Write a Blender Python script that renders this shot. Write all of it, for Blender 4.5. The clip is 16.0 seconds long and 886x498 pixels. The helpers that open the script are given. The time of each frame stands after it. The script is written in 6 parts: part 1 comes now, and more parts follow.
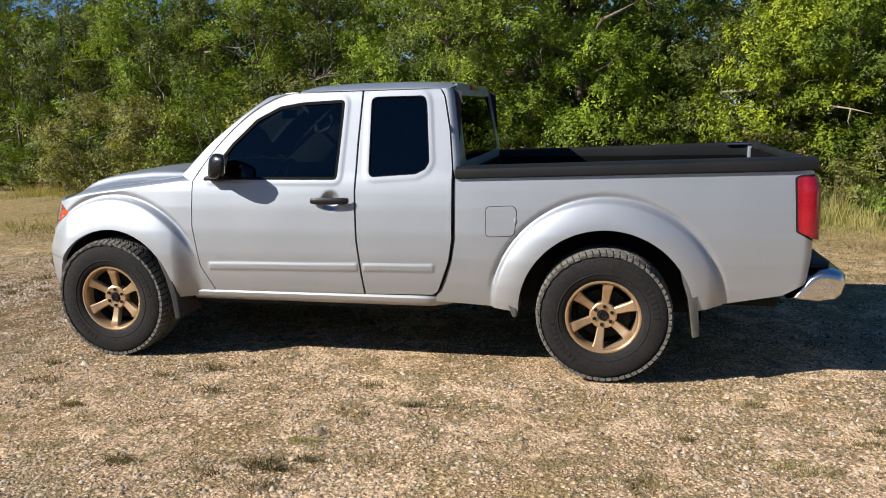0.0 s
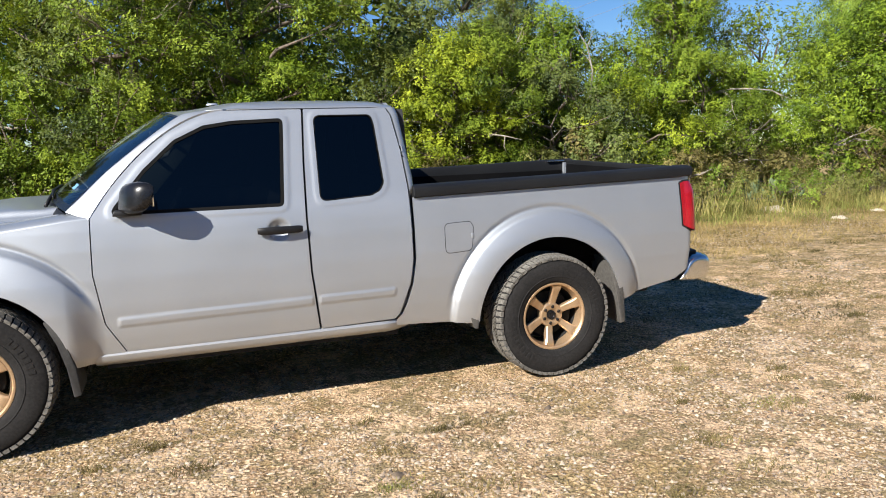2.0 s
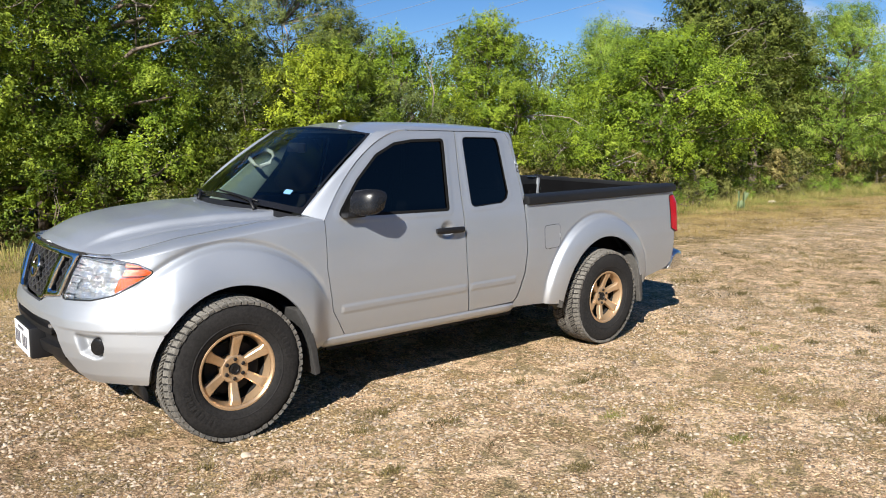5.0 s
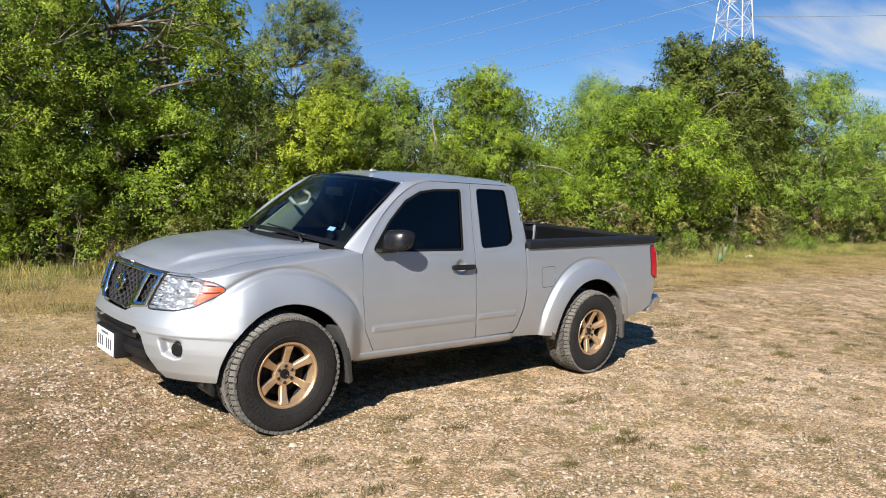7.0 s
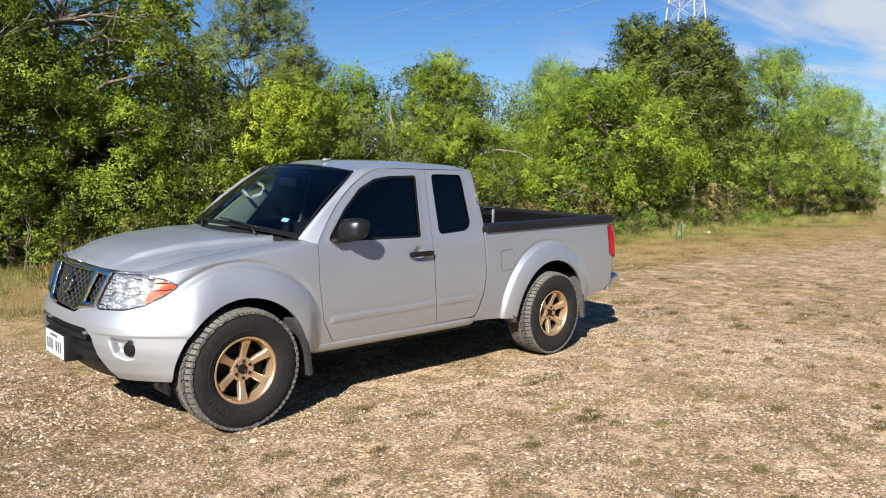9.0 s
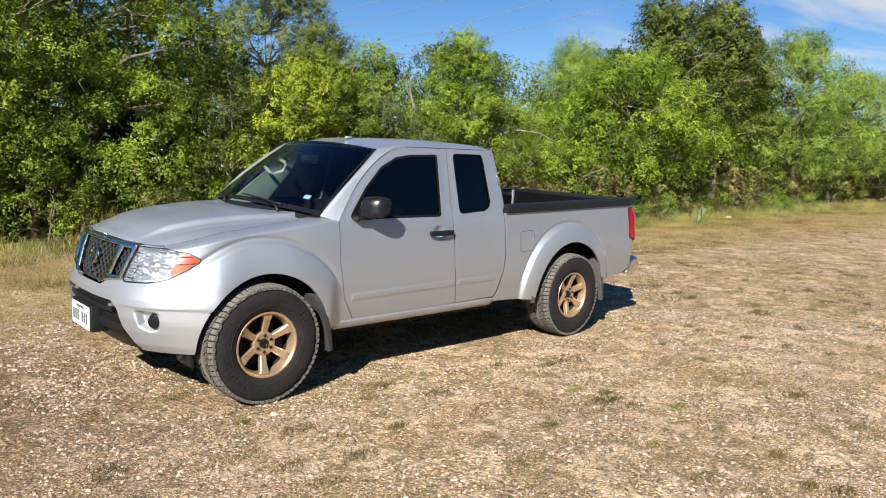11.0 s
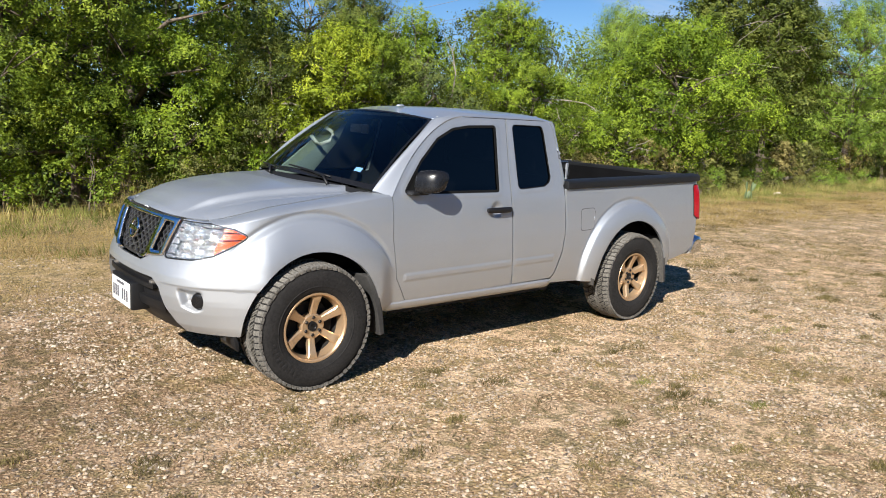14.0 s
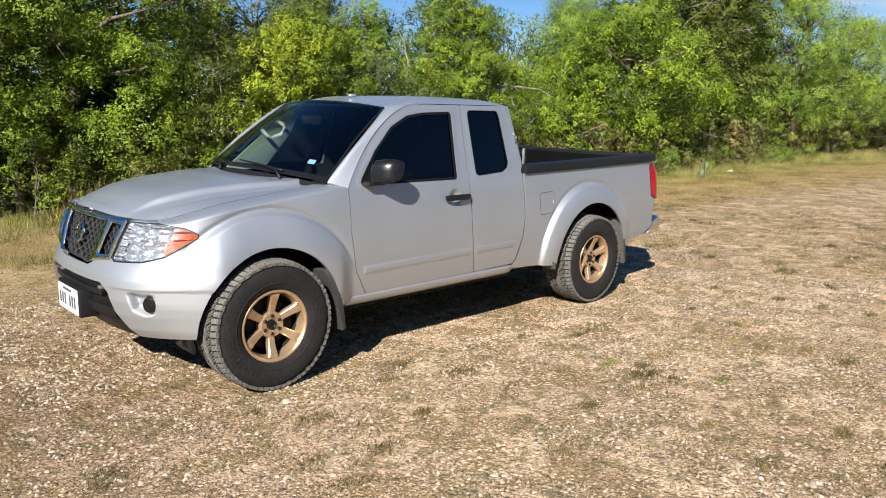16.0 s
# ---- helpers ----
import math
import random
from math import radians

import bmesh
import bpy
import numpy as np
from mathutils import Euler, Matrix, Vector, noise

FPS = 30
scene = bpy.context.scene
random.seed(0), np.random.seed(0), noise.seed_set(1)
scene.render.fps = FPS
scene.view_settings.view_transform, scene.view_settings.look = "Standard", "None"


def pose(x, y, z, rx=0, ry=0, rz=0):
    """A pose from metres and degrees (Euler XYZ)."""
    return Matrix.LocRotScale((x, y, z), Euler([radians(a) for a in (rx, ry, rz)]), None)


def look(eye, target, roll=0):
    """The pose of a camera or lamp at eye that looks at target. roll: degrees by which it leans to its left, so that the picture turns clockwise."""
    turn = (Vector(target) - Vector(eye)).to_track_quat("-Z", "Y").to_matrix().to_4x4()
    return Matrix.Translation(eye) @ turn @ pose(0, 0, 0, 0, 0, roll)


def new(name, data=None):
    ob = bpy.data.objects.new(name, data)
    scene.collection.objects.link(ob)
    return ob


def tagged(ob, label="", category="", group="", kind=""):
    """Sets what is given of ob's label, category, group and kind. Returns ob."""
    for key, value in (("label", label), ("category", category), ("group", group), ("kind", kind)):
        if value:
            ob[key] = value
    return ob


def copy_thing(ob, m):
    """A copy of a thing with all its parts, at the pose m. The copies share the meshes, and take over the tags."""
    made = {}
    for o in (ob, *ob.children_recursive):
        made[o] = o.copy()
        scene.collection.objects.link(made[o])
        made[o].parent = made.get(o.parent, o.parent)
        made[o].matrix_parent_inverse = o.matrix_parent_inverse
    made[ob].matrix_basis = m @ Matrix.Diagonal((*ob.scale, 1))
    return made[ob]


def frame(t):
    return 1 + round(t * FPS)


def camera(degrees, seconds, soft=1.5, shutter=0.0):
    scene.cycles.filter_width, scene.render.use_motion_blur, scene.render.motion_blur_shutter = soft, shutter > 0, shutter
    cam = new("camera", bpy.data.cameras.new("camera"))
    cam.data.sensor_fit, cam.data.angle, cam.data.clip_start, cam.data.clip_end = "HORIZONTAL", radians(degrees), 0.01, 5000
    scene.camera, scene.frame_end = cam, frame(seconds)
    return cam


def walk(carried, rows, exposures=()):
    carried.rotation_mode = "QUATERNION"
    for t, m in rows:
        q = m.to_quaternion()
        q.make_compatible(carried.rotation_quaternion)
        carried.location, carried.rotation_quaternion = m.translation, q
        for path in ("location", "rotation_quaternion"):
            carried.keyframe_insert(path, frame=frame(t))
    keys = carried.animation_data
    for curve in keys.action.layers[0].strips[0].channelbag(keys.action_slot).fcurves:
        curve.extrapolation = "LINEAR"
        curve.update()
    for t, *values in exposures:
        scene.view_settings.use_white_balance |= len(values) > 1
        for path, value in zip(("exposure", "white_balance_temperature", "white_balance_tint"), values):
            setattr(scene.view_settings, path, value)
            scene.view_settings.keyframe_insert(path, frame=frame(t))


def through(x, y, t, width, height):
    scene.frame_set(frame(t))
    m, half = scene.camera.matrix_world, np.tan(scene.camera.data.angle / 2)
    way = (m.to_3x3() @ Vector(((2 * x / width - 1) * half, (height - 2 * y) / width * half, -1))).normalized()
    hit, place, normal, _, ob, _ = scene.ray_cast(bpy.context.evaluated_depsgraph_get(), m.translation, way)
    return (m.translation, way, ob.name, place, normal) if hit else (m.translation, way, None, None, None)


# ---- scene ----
cam = camera(62.0, 16.0, soft=1.0)
PATH = [
    (0, (1.623, -5.137, 1.417), (1.184, -3.209, 1.117), -0.9),
    (0.5, (1.006, -5.159, 1.407), (0.519, -3.25, 1.063), -2.1),
    (1, (0.509, -5.126, 1.387), (0.548, -3.166, 0.992), -2.9),
    (1.5, (-0.021, -5.032, 1.401), (0.386, -3.087, 1.18), -1.9),
    (2, (-0.553, -4.984, 1.398), (0.111, -3.114, 1.153), -2.3),
    (2.5, (-1.074, -4.742, 1.378), (-0.313, -2.909, 1.135), -4.6),
    (3, (-1.594, -4.642, 1.384), (-0.777, -2.83, 1.16), -4.2),
    (3.5, (-1.981, -4.439, 1.411), (-1.11, -2.665, 1.104), -3.3),
    (4, (-2.408, -4.376, 1.441), (-1.335, -2.708, 1.186), -2.4),
    (4.2, (-2.599, -4.404, 1.463), (-1.402, -2.823, 1.205), -2.7),
    (6.3, (-3.866, -5.008, 1.515), (-2.539, -3.528, 1.294), 0.6),
    (6.5, (-3.911, -5.067, 1.51), (-2.589, -3.579, 1.315), 1.4),
    (7, (-3.985, -5.108, 1.546), (-2.661, -3.614, 1.419), 2.2),
    (7.5, (-3.999, -5.121, 1.54), (-2.659, -3.64, 1.422), 1.1),
    (8, (-3.981, -5.122, 1.539), (-2.635, -3.649, 1.408), 0.7),
    (8.5, (-3.939, -5.118, 1.53), (-2.562, -3.675, 1.377), 0.4),
    (9, (-3.92, -5.126, 1.534), (-2.528, -3.699, 1.376), 0.1),
    (11.5, (-3.955, -5.119, 1.532), (-2.603, -3.662, 1.309), 1.2),
    (12, (-3.935, -5.121, 1.522), (-2.581, -3.667, 1.292), 0.9),
    (12.5, (-3.954, -5.121, 1.515), (-2.67, -3.605, 1.285), 0.7),
    (13, (-3.966, -5.066, 1.49), (-2.78, -3.48, 1.212), 1.3),
    (13.5, (-3.905, -4.876, 1.509), (-2.722, -3.299, 1.172), 1.5),
    (14, (-3.836, -4.73, 1.545), (-2.551, -3.226, 1.249), 1.8),
    (14.5, (-3.827, -4.689, 1.548), (-2.5, -3.213, 1.302), 0.8),
    (15, (-3.812, -4.698, 1.538), (-2.45, -3.257, 1.276), 0.3),
    (15.5, (-3.805, -4.686, 1.537), (-2.447, -3.245, 1.253), 0.0),
    (16, (-3.777, -4.677, 1.518), (-2.416, -3.246, 1.201), -0.4),
]
walk(cam, [(t, look(eye, target, roll)) for t, eye, target, roll in PATH], exposures=[(0.0, 0.68), (0.7, 0.68), (1.0, 0.74), (1.5, 0.88), (2.0, 1.00), (2.5, 1.06), (3.0, 1.00), (3.6, 0.94), (4.2, 0.93), (6.3, 0.90), (16.0, 0.90)])

# ---------------------------------------------------------------- light
SUN_DIR = Vector((-1.33, -0.83, 1.0)).normalized()      # towards the sun
sun_elev = math.asin(SUN_DIR.z)
sun_rot = math.atan2(SUN_DIR.x, SUN_DIR.y)

world = bpy.data.worlds.new("sky")
scene.world = world
world.use_nodes = True
wn, wl = world.node_tree.nodes, world.node_tree.links
wn.clear()
w_out = wn.new("ShaderNodeOutputWorld")
w_bg = wn.new("ShaderNodeBackground")
w_bg.inputs["Strength"].default_value = 0.060
w_sky = wn.new("ShaderNodeTexSky")
w_sky.sky_type = "NISHITA"
w_sky.sun_disc = False
w_sky.sun_elevation = sun_elev
w_sky.sun_rotation = sun_rot
w_sky.dust_density = 0.0
w_sky.altitude = 600
w_sky.ozone_density = 3.0
# thin cirrus, streaked along the horizon
w_tc = wn.new("ShaderNodeTexCoord")
w_sep = wn.new("ShaderNodeSeparateXYZ")
w_up = wn.new("ShaderNodeMath")
w_up.operation = "MAXIMUM"
w_up.inputs[1].default_value = 0.06
w_div = wn.new("ShaderNodeVectorMath")
w_div.operation = "DIVIDE"
w_com = wn.new("ShaderNodeCombineXYZ")
w_map = wn.new("ShaderNodeMapping")
w_map.inputs["Scale"].default_value = (0.16, 0.62, 0.0)
w_map.inputs["Rotation"].default_value = (0, 0, radians(25))
w_map.inputs["Location"].default_value = (0.35, 0.9, 0.15)
w_noise = wn.new("ShaderNodeTexNoise")
w_noise.inputs["Scale"].default_value = 1.6
w_noise.inputs["Detail"].default_value = 7.0
w_noise.inputs["Roughness"].default_value = 0.55
w_noise.inputs["Distortion"].default_value = 0.4
w_ramp = wn.new("ShaderNodeValToRGB")
w_ramp.color_ramp.elements[0].position = 0.49
w_ramp.color_ramp.elements[0].color = (0, 0, 0, 1)
w_ramp.color_ramp.elements[1].position = 0.65
w_ramp.color_ramp.elements[1].color = (0.85, 0.85, 0.85, 1)
w_mix = wn.new("ShaderNodeMix")
w_mix.data_type = "RGBA"
w_mix.inputs["B"].default_value = (6.3, 6.6, 7.0, 1)
wl.new(w_tc.outputs["Generated"], w_sep.inputs[0])
wl.new(w_sep.outputs["Z"], w_up.inputs[0])
for axis in ("X", "Y", "Z"):
    wl.new(w_up.outputs[0], w_com.inputs[axis])
wl.new(w_tc.outputs["Generated"], w_div.inputs[0])
wl.new(w_com.outputs[0], w_div.inputs[1])
wl.new(w_div.outputs[0], w_map.inputs["Vector"])
wl.new(w_map.outputs["Vector"], w_noise.inputs["Vector"])
wl.new(w_noise.outputs["Fac"], w_ramp.inputs["Fac"])
w_side = wn.new("ShaderNodeVectorMath")
w_side.operation = "DOT_PRODUCT"
w_side.inputs[1].default_value = (0.990, 0.139, 0.0)
wl.new(w_tc.outputs["Generated"], w_side.inputs[0])
w_veil = wn.new("ShaderNodeMapRange")
w_veil.interpolation_type = "SMOOTHSTEP"
w_veil.inputs["From Min"].default_value = 0.83
w_veil.inputs["From Max"].default_value = 0.92
wl.new(w_side.outputs["Value"], w_veil.inputs["Value"])
w_cloud = wn.new("ShaderNodeMath")
w_cloud.operation = "MULTIPLY"
wl.new(w_ramp.outputs["Color"], w_cloud.inputs[0])
wl.new(w_veil.outputs["Result"], w_cloud.inputs[1])
wl.new(w_cloud.outputs[0], w_mix.inputs["Factor"])
w_hue = wn.new("ShaderNodeHueSaturation")
w_hue.inputs["Saturation"].default_value = 1.27
w_hue.inputs["Hue"].default_value = 0.508
wl.new(w_sky.outputs["Color"], w_hue.inputs["Color"])
wl.new(w_hue.outputs["Color"], w_mix.inputs["A"])
wl.new(w_mix.outputs["Result"], w_bg.inputs["Color"])
wl.new(w_bg.outputs["Background"], w_out.inputs["Surface"])

sun_data = bpy.data.lights.new("sun", "SUN")
sun_data.energy = 5.0
sun_data.angle = radians(0.55)
sun_data.color = (1.0, 0.955, 0.88)
sun = new("sun", sun_data)
sun.matrix_world = look(SUN_DIR * 60, (0, 0, 0))


# ---------------------------------------------------------------- materials
def material(name, color, rough=0.6, metal=0.0, **extra):
    """A Principled material; returns it with its nodes and links."""
    m = bpy.data.materials.new(name)
    m.use_nodes = True
    n, l = m.node_tree.nodes, m.node_tree.links
    b = n["Principled BSDF"]
    b.inputs["Base Color"].default_value = (*color, 1)
    b.inputs["Roughness"].default_value = rough
    b.inputs["Metallic"].default_value = metal
    for key, value in extra.items():
        b.inputs[key.replace("_", " ")].default_value = value
    return m, n, l, b


def noise_node(n, l, scale, detail=4.0, rough=0.55, vector=None, dist=0.0):
    t = n.new("ShaderNodeTexNoise")
    t.inputs["Scale"].default_value = scale
    t.inputs["Detail"].default_value = detail
    t.inputs["Roughness"].default_value = rough
    t.inputs["Distortion"].default_value = dist
    if vector is not None:
        l.new(vector, t.inputs["Vector"])
    return t


def ramp_node(n, l, fac, stops):
    r = n.new("ShaderNodeValToRGB")
    e = r.color_ramp.elements
    while len(e) < len(stops):
        e.new(0.5)
    for k, (p, c) in enumerate(stops):
        e[k].position = p
        e[k].color = (*c, 1) if len(c) == 3 else c
    l.new(fac, r.inputs["Fac"])
    return r


def mix_node(n, l, fac, a, b, kind="MIX"):
    x = n.new("ShaderNodeMix")
    x.data_type = "RGBA"
    x.blend_type = kind
    for key, v in (("Factor", fac), ("A", a), ("B", b)):
        if isinstance(v, (int, float)):
            x.inputs[key].default_value = v
        elif isinstance(v, tuple):
            x.inputs[key].default_value = (*v, 1)
        else:
            l.new(v, x.inputs[key])
    return x.outputs["Result"]


def bump_node(n, l, height, strength, distance, target):
    b = n.new("ShaderNodeBump")
    b.inputs["Strength"].default_value = strength
    b.inputs["Distance"].default_value = distance
    l.new(height, b.inputs["Height"])
    l.new(b.outputs["Normal"], target.inputs["Normal"])
    return b


def grain(name, color, rough, metal=0.0, scale=40.0, spread=0.25, bump=0.15, dist=0.002, big=3.0, **extra):
    """A plain surface with fine grain and large patches of wear."""
    m, n, l, b = material(name, color, rough, metal, **extra)
    co = n.new("ShaderNodeTexCoord").outputs["Object"]
    f = noise_node(n, l, scale, 5, 0.6, co)
    g = noise_node(n, l, big, 3, 0.6, co)
    lo = tuple(c * (1 - spread) for c in color)
    hi = tuple(min(1.0, c * (1 + spread)) for c in color)
    r = ramp_node(n, l, f.outputs["Fac"], [(0.3, lo), (0.7, hi)])
    r2 = ramp_node(n, l, g.outputs["Fac"], [(0.35, (1 - spread * 0.6,) * 3), (0.65, (1, 1, 1))])
    l.new(mix_node(n, l, 1.0, r.outputs["Color"], r2.outputs["Color"], "MULTIPLY"), b.inputs["Base Color"])
    rr = ramp_node(n, l, g.outputs["Fac"], [(0.3, (max(0.0, rough - 0.07),) * 3), (0.7, (min(1.0, rough + 0.07),) * 3)])
    l.new(rr.outputs["Color"], b.inputs["Roughness"])
    if bump:
        bump_node(n, l, f.outputs["Fac"], bump, dist, b)
    return m


def leaf_material(name, dark, mid, light, rough=0.5, through=0.35):
    m, n, l, b = material(name, mid, rough)
    geo = n.new("ShaderNodeNewGeometry")
    co = n.new("ShaderNodeTexCoord").outputs["Object"]
    patch = noise_node(n, l, 1.1, 3, 0.6, co)
    add = n.new("ShaderNodeMath")
    add.operation = "MULTIPLY_ADD"
    add.inputs[1].default_value = 0.36
    l.new(geo.outputs["Random Per Island"], add.inputs[0])
    sub = n.new("ShaderNodeMath")
    sub.operation = "MULTIPLY_ADD"
    sub.inputs[1].default_value = 2.5
    sub.inputs[2].default_value = -0.92
    l.new(patch.outputs["Fac"], sub.inputs[0])
    l.new(sub.outputs[0], add.inputs[2])
    r = ramp_node(n, l, add.outputs[0], [(0.1, dark), (0.5, mid), (0.95, light)])
    l.new(r.outputs["Color"], b.inputs["Base Color"])
    b.inputs["Specular IOR Level"].default_value = 0.16
    tr = n.new("ShaderNodeBsdfTranslucent")
    warm = mix_node(n, l, 1.0, r.outputs["Color"], (1.5, 1.35, 0.55), "MULTIPLY")
    l.new(warm, tr.inputs["Color"])
    ms = n.new("ShaderNodeMixShader")
    ms.inputs["Fac"].default_value = through
    l.new(b.outputs["BSDF"], ms.inputs[1])
    l.new(tr.outputs["BSDF"], ms.inputs[2])
    l.new(ms.outputs["Shader"], n["Material Output"].inputs["Surface"])
    return m


LEAF = {
    "bright": leaf_material("leaf_bright_green", (0.034, 0.060, 0.006), (0.140, 0.212, 0.017), (0.300, 0.390, 0.036), 0.5, 0.17),
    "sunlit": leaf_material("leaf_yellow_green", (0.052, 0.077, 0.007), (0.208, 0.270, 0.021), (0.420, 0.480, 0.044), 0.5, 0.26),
    "elm": leaf_material("leaf_mid_green", (0.033, 0.054, 0.007), (0.138, 0.200, 0.021), (0.316, 0.392, 0.046), 0.5, 0.24),
    "oak": leaf_material("leaf_dark_green", (0.026, 0.038, 0.007), (0.090, 0.118, 0.021), (0.205, 0.232, 0.050), 0.5, 0.24),
    "grey": leaf_material("leaf_grey_green", (0.040, 0.060, 0.016), (0.115, 0.150, 0.042), (0.250, 0.290, 0.085), 0.5, 0.22),
    "feather": leaf_material("leaf_light_green", (0.058, 0.100, 0.013), (0.178, 0.268, 0.040), (0.375, 0.480, 0.082), 0.5, 0.26),
    "dry": leaf_material("leaf_dry_olive", (0.090, 0.078, 0.027), (0.235, 0.203, 0.072), (0.44, 0.375, 0.145), 0.6, 0.25),
    "sage": leaf_material("leaf_sage_green", (0.076, 0.085, 0.024), (0.200, 0.212, 0.064), (0.370, 0.365, 0.122), 0.6, 0.3),
}
BLADE_DRY = leaf_material("dry_grass", (0.17, 0.12, 0.046), (0.30, 0.22, 0.09), (0.45, 0.35, 0.155), 0.7, 0.3)
BLADE_GREEN = leaf_material("green_grass", (0.09, 0.10, 0.025), (0.17, 0.18, 0.05), (0.30, 0.28, 0.09), 0.6, 0.3)
BLADE_TALL = leaf_material("tall_straw_grass", (0.19, 0.165, 0.055), (0.34, 0.30, 0.11), (0.52, 0.45, 0.19), 0.6, 0.3)
BARK = grain("grey_brown_bark", (0.16, 0.125, 0.095), 0.9, scale=18, spread=0.5, bump=0.9, dist=0.02, big=4)
BARK_PALE = grain("pale_dead_wood", (0.31, 0.265, 0.215), 0.85, scale=22, spread=0.35, bump=0.6, dist=0.01, big=5)


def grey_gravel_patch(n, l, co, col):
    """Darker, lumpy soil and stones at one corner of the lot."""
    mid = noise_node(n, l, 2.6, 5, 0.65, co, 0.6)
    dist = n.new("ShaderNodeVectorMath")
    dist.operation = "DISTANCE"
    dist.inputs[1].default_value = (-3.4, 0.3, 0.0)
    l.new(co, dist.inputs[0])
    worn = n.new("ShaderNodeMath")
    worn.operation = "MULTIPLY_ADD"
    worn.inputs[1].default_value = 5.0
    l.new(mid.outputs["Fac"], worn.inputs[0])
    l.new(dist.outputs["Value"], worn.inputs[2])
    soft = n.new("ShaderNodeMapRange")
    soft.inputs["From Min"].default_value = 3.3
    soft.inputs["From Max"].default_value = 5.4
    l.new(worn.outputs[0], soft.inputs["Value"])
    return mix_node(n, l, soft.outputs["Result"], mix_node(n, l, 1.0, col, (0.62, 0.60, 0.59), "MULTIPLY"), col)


def ground_material():
    m, n, l, b = material("gravel_and_dry_grass", (0.4, 0.3, 0.2), 0.95)
    co = n.new("ShaderNodeTexCoord").outputs["Object"]
    sep = n.new("ShaderNodeSeparateXYZ")
    l.new(co, sep.inputs[0])
    grit = noise_node(n, l, 42, 6, 0.8, co)
    # stones of uneven outline: the cells are bent by fine noise
    bend = noise_node(n, l, 24, 3, 0.6, co)
    bent = n.new("ShaderNodeVectorMath")
    bent.operation = "MULTIPLY_ADD"
    bent.inputs[1].default_value = (0.030, 0.030, 0.0)
    l.new(bend.outputs["Color"], bent.inputs[0])
    l.new(co, bent.inputs[2])
    vor = n.new("ShaderNodeTexVoronoi")
    vor.inputs["Scale"].default_value = 38
    vor.inputs["Randomness"].default_value = 1.0
    l.new(bent.outputs[0], vor.inputs["Vector"])
    vor2 = n.new("ShaderNodeTexVoronoi")
    vor2.inputs["Scale"].default_value = 68
    l.new(bent.outputs[0], vor2.inputs["Vector"])
    big = noise_node(n, l, 0.55, 5, 0.6, co)
    mid = noise_node(n, l, 2.6, 5, 0.65, co, 0.6)
    soil = ramp_node(n, l, grit.outputs["Fac"], [(0.34, (0.08, 0.052, 0.032)), (0.46, (0.40, 0.280, 0.175)), (0.62, (0.74, 0.565, 0.385))])
    # two sizes of pebble, coarse and fine by patches
    size = ramp_node(n, l, noise_node(n, l, 1.3, 4, 0.6, co, 0.5).outputs["Fac"], [(0.44, (0, 0, 0)), (0.56, (1, 1, 1))])
    tone = mix_node(n, l, size.outputs["Color"], vor.outputs["Color"], vor2.outputs["Color"])
    reach = mix_node(n, l, size.outputs["Color"], vor.outputs["Distance"], vor2.outputs["Distance"])
    pebble = ramp_node(n, l, tone, [(0.0, (0.40, 0.280, 0.180)), (0.35, (0.68, 0.52, 0.355)), (0.7, (0.80, 0.63, 0.45)), (1.0, (0.90, 0.78, 0.61))])
    rough_edge = n.new("ShaderNodeMath")
    rough_edge.operation = "MULTIPLY_ADD"
    rough_edge.inputs[1].default_value = 0.5
    l.new(grit.outputs["Fac"], rough_edge.inputs[0])
    l.new(reach, rough_edge.inputs[2])
    shape = ramp_node(n, l, rough_edge.outputs[0], [(0.62, (1, 1, 1)), (0.80, (0, 0, 0))])
    gap = mix_node(n, l, 1.0, soil.outputs["Color"], (0.50, 0.47, 0.44), "MULTIPLY")
    stone = mix_node(n, l, shape.outputs["Color"], gap, pebble.outputs["Color"])
    bare = ramp_node(n, l, mid.outputs["Fac"], [(0.40, (1, 1, 1)), (0.52, (0, 0, 0))])
    stone = mix_node(n, l, bare.outputs["Color"], stone, mix_node(n, l, 0.5, soil.outputs["Color"], pebble.outputs["Color"]))
    dry = ramp_node(n, l, grit.outputs["Fac"], [(0.32, (0.09, 0.066, 0.026)), (0.48, (0.32, 0.245, 0.112)), (0.68, (0.56, 0.45, 0.24))])
    # dry grass takes over away from the gravel lot
    far = n.new("ShaderNodeMapRange")
    far.inputs["From Min"].default_value = 0.3
    far.inputs["From Max"].default_value = 4.5
    edge = n.new("ShaderNodeMath")
    edge.operation = "MULTIPLY_ADD"
    edge.inputs[1].default_value = 7.0
    edge.inputs[2].default_value = -3.6
    l.new(mid.outputs["Fac"], edge.inputs[0])
    tot = n.new("ShaderNodeMath")
    tot.operation = "ADD"
    l.new(sep.outputs["Y"], tot.inputs[0])
    l.new(edge.outputs[0], tot.inputs[1])
    l.new(tot.outputs[0], far.inputs["Value"])
    col = mix_node(n, l, far.outputs["Result"], stone, dry.outputs["Color"])
    tuft = ramp_node(n, l, mid.outputs["Fac"], [(0.50, (0, 0, 0)), (0.66, (0.55, 0.55, 0.55))])
    col = mix_node(n, l, tuft.outputs["Color"], col, dry.outputs["Color"])
    wide = ramp_node(n, l, big.outputs["Fac"], [(0.3, (1.08, 1.01, 0.92)), (0.7, (1.40, 1.29, 1.17))])
    col = mix_node(n, l, 1.0, col, wide.outputs["Color"], "MULTIPLY")
    # matted brown thatch in small flat patches
    thatch = noise_node(n, l, 6.0, 7, 0.72, co, 0.9)
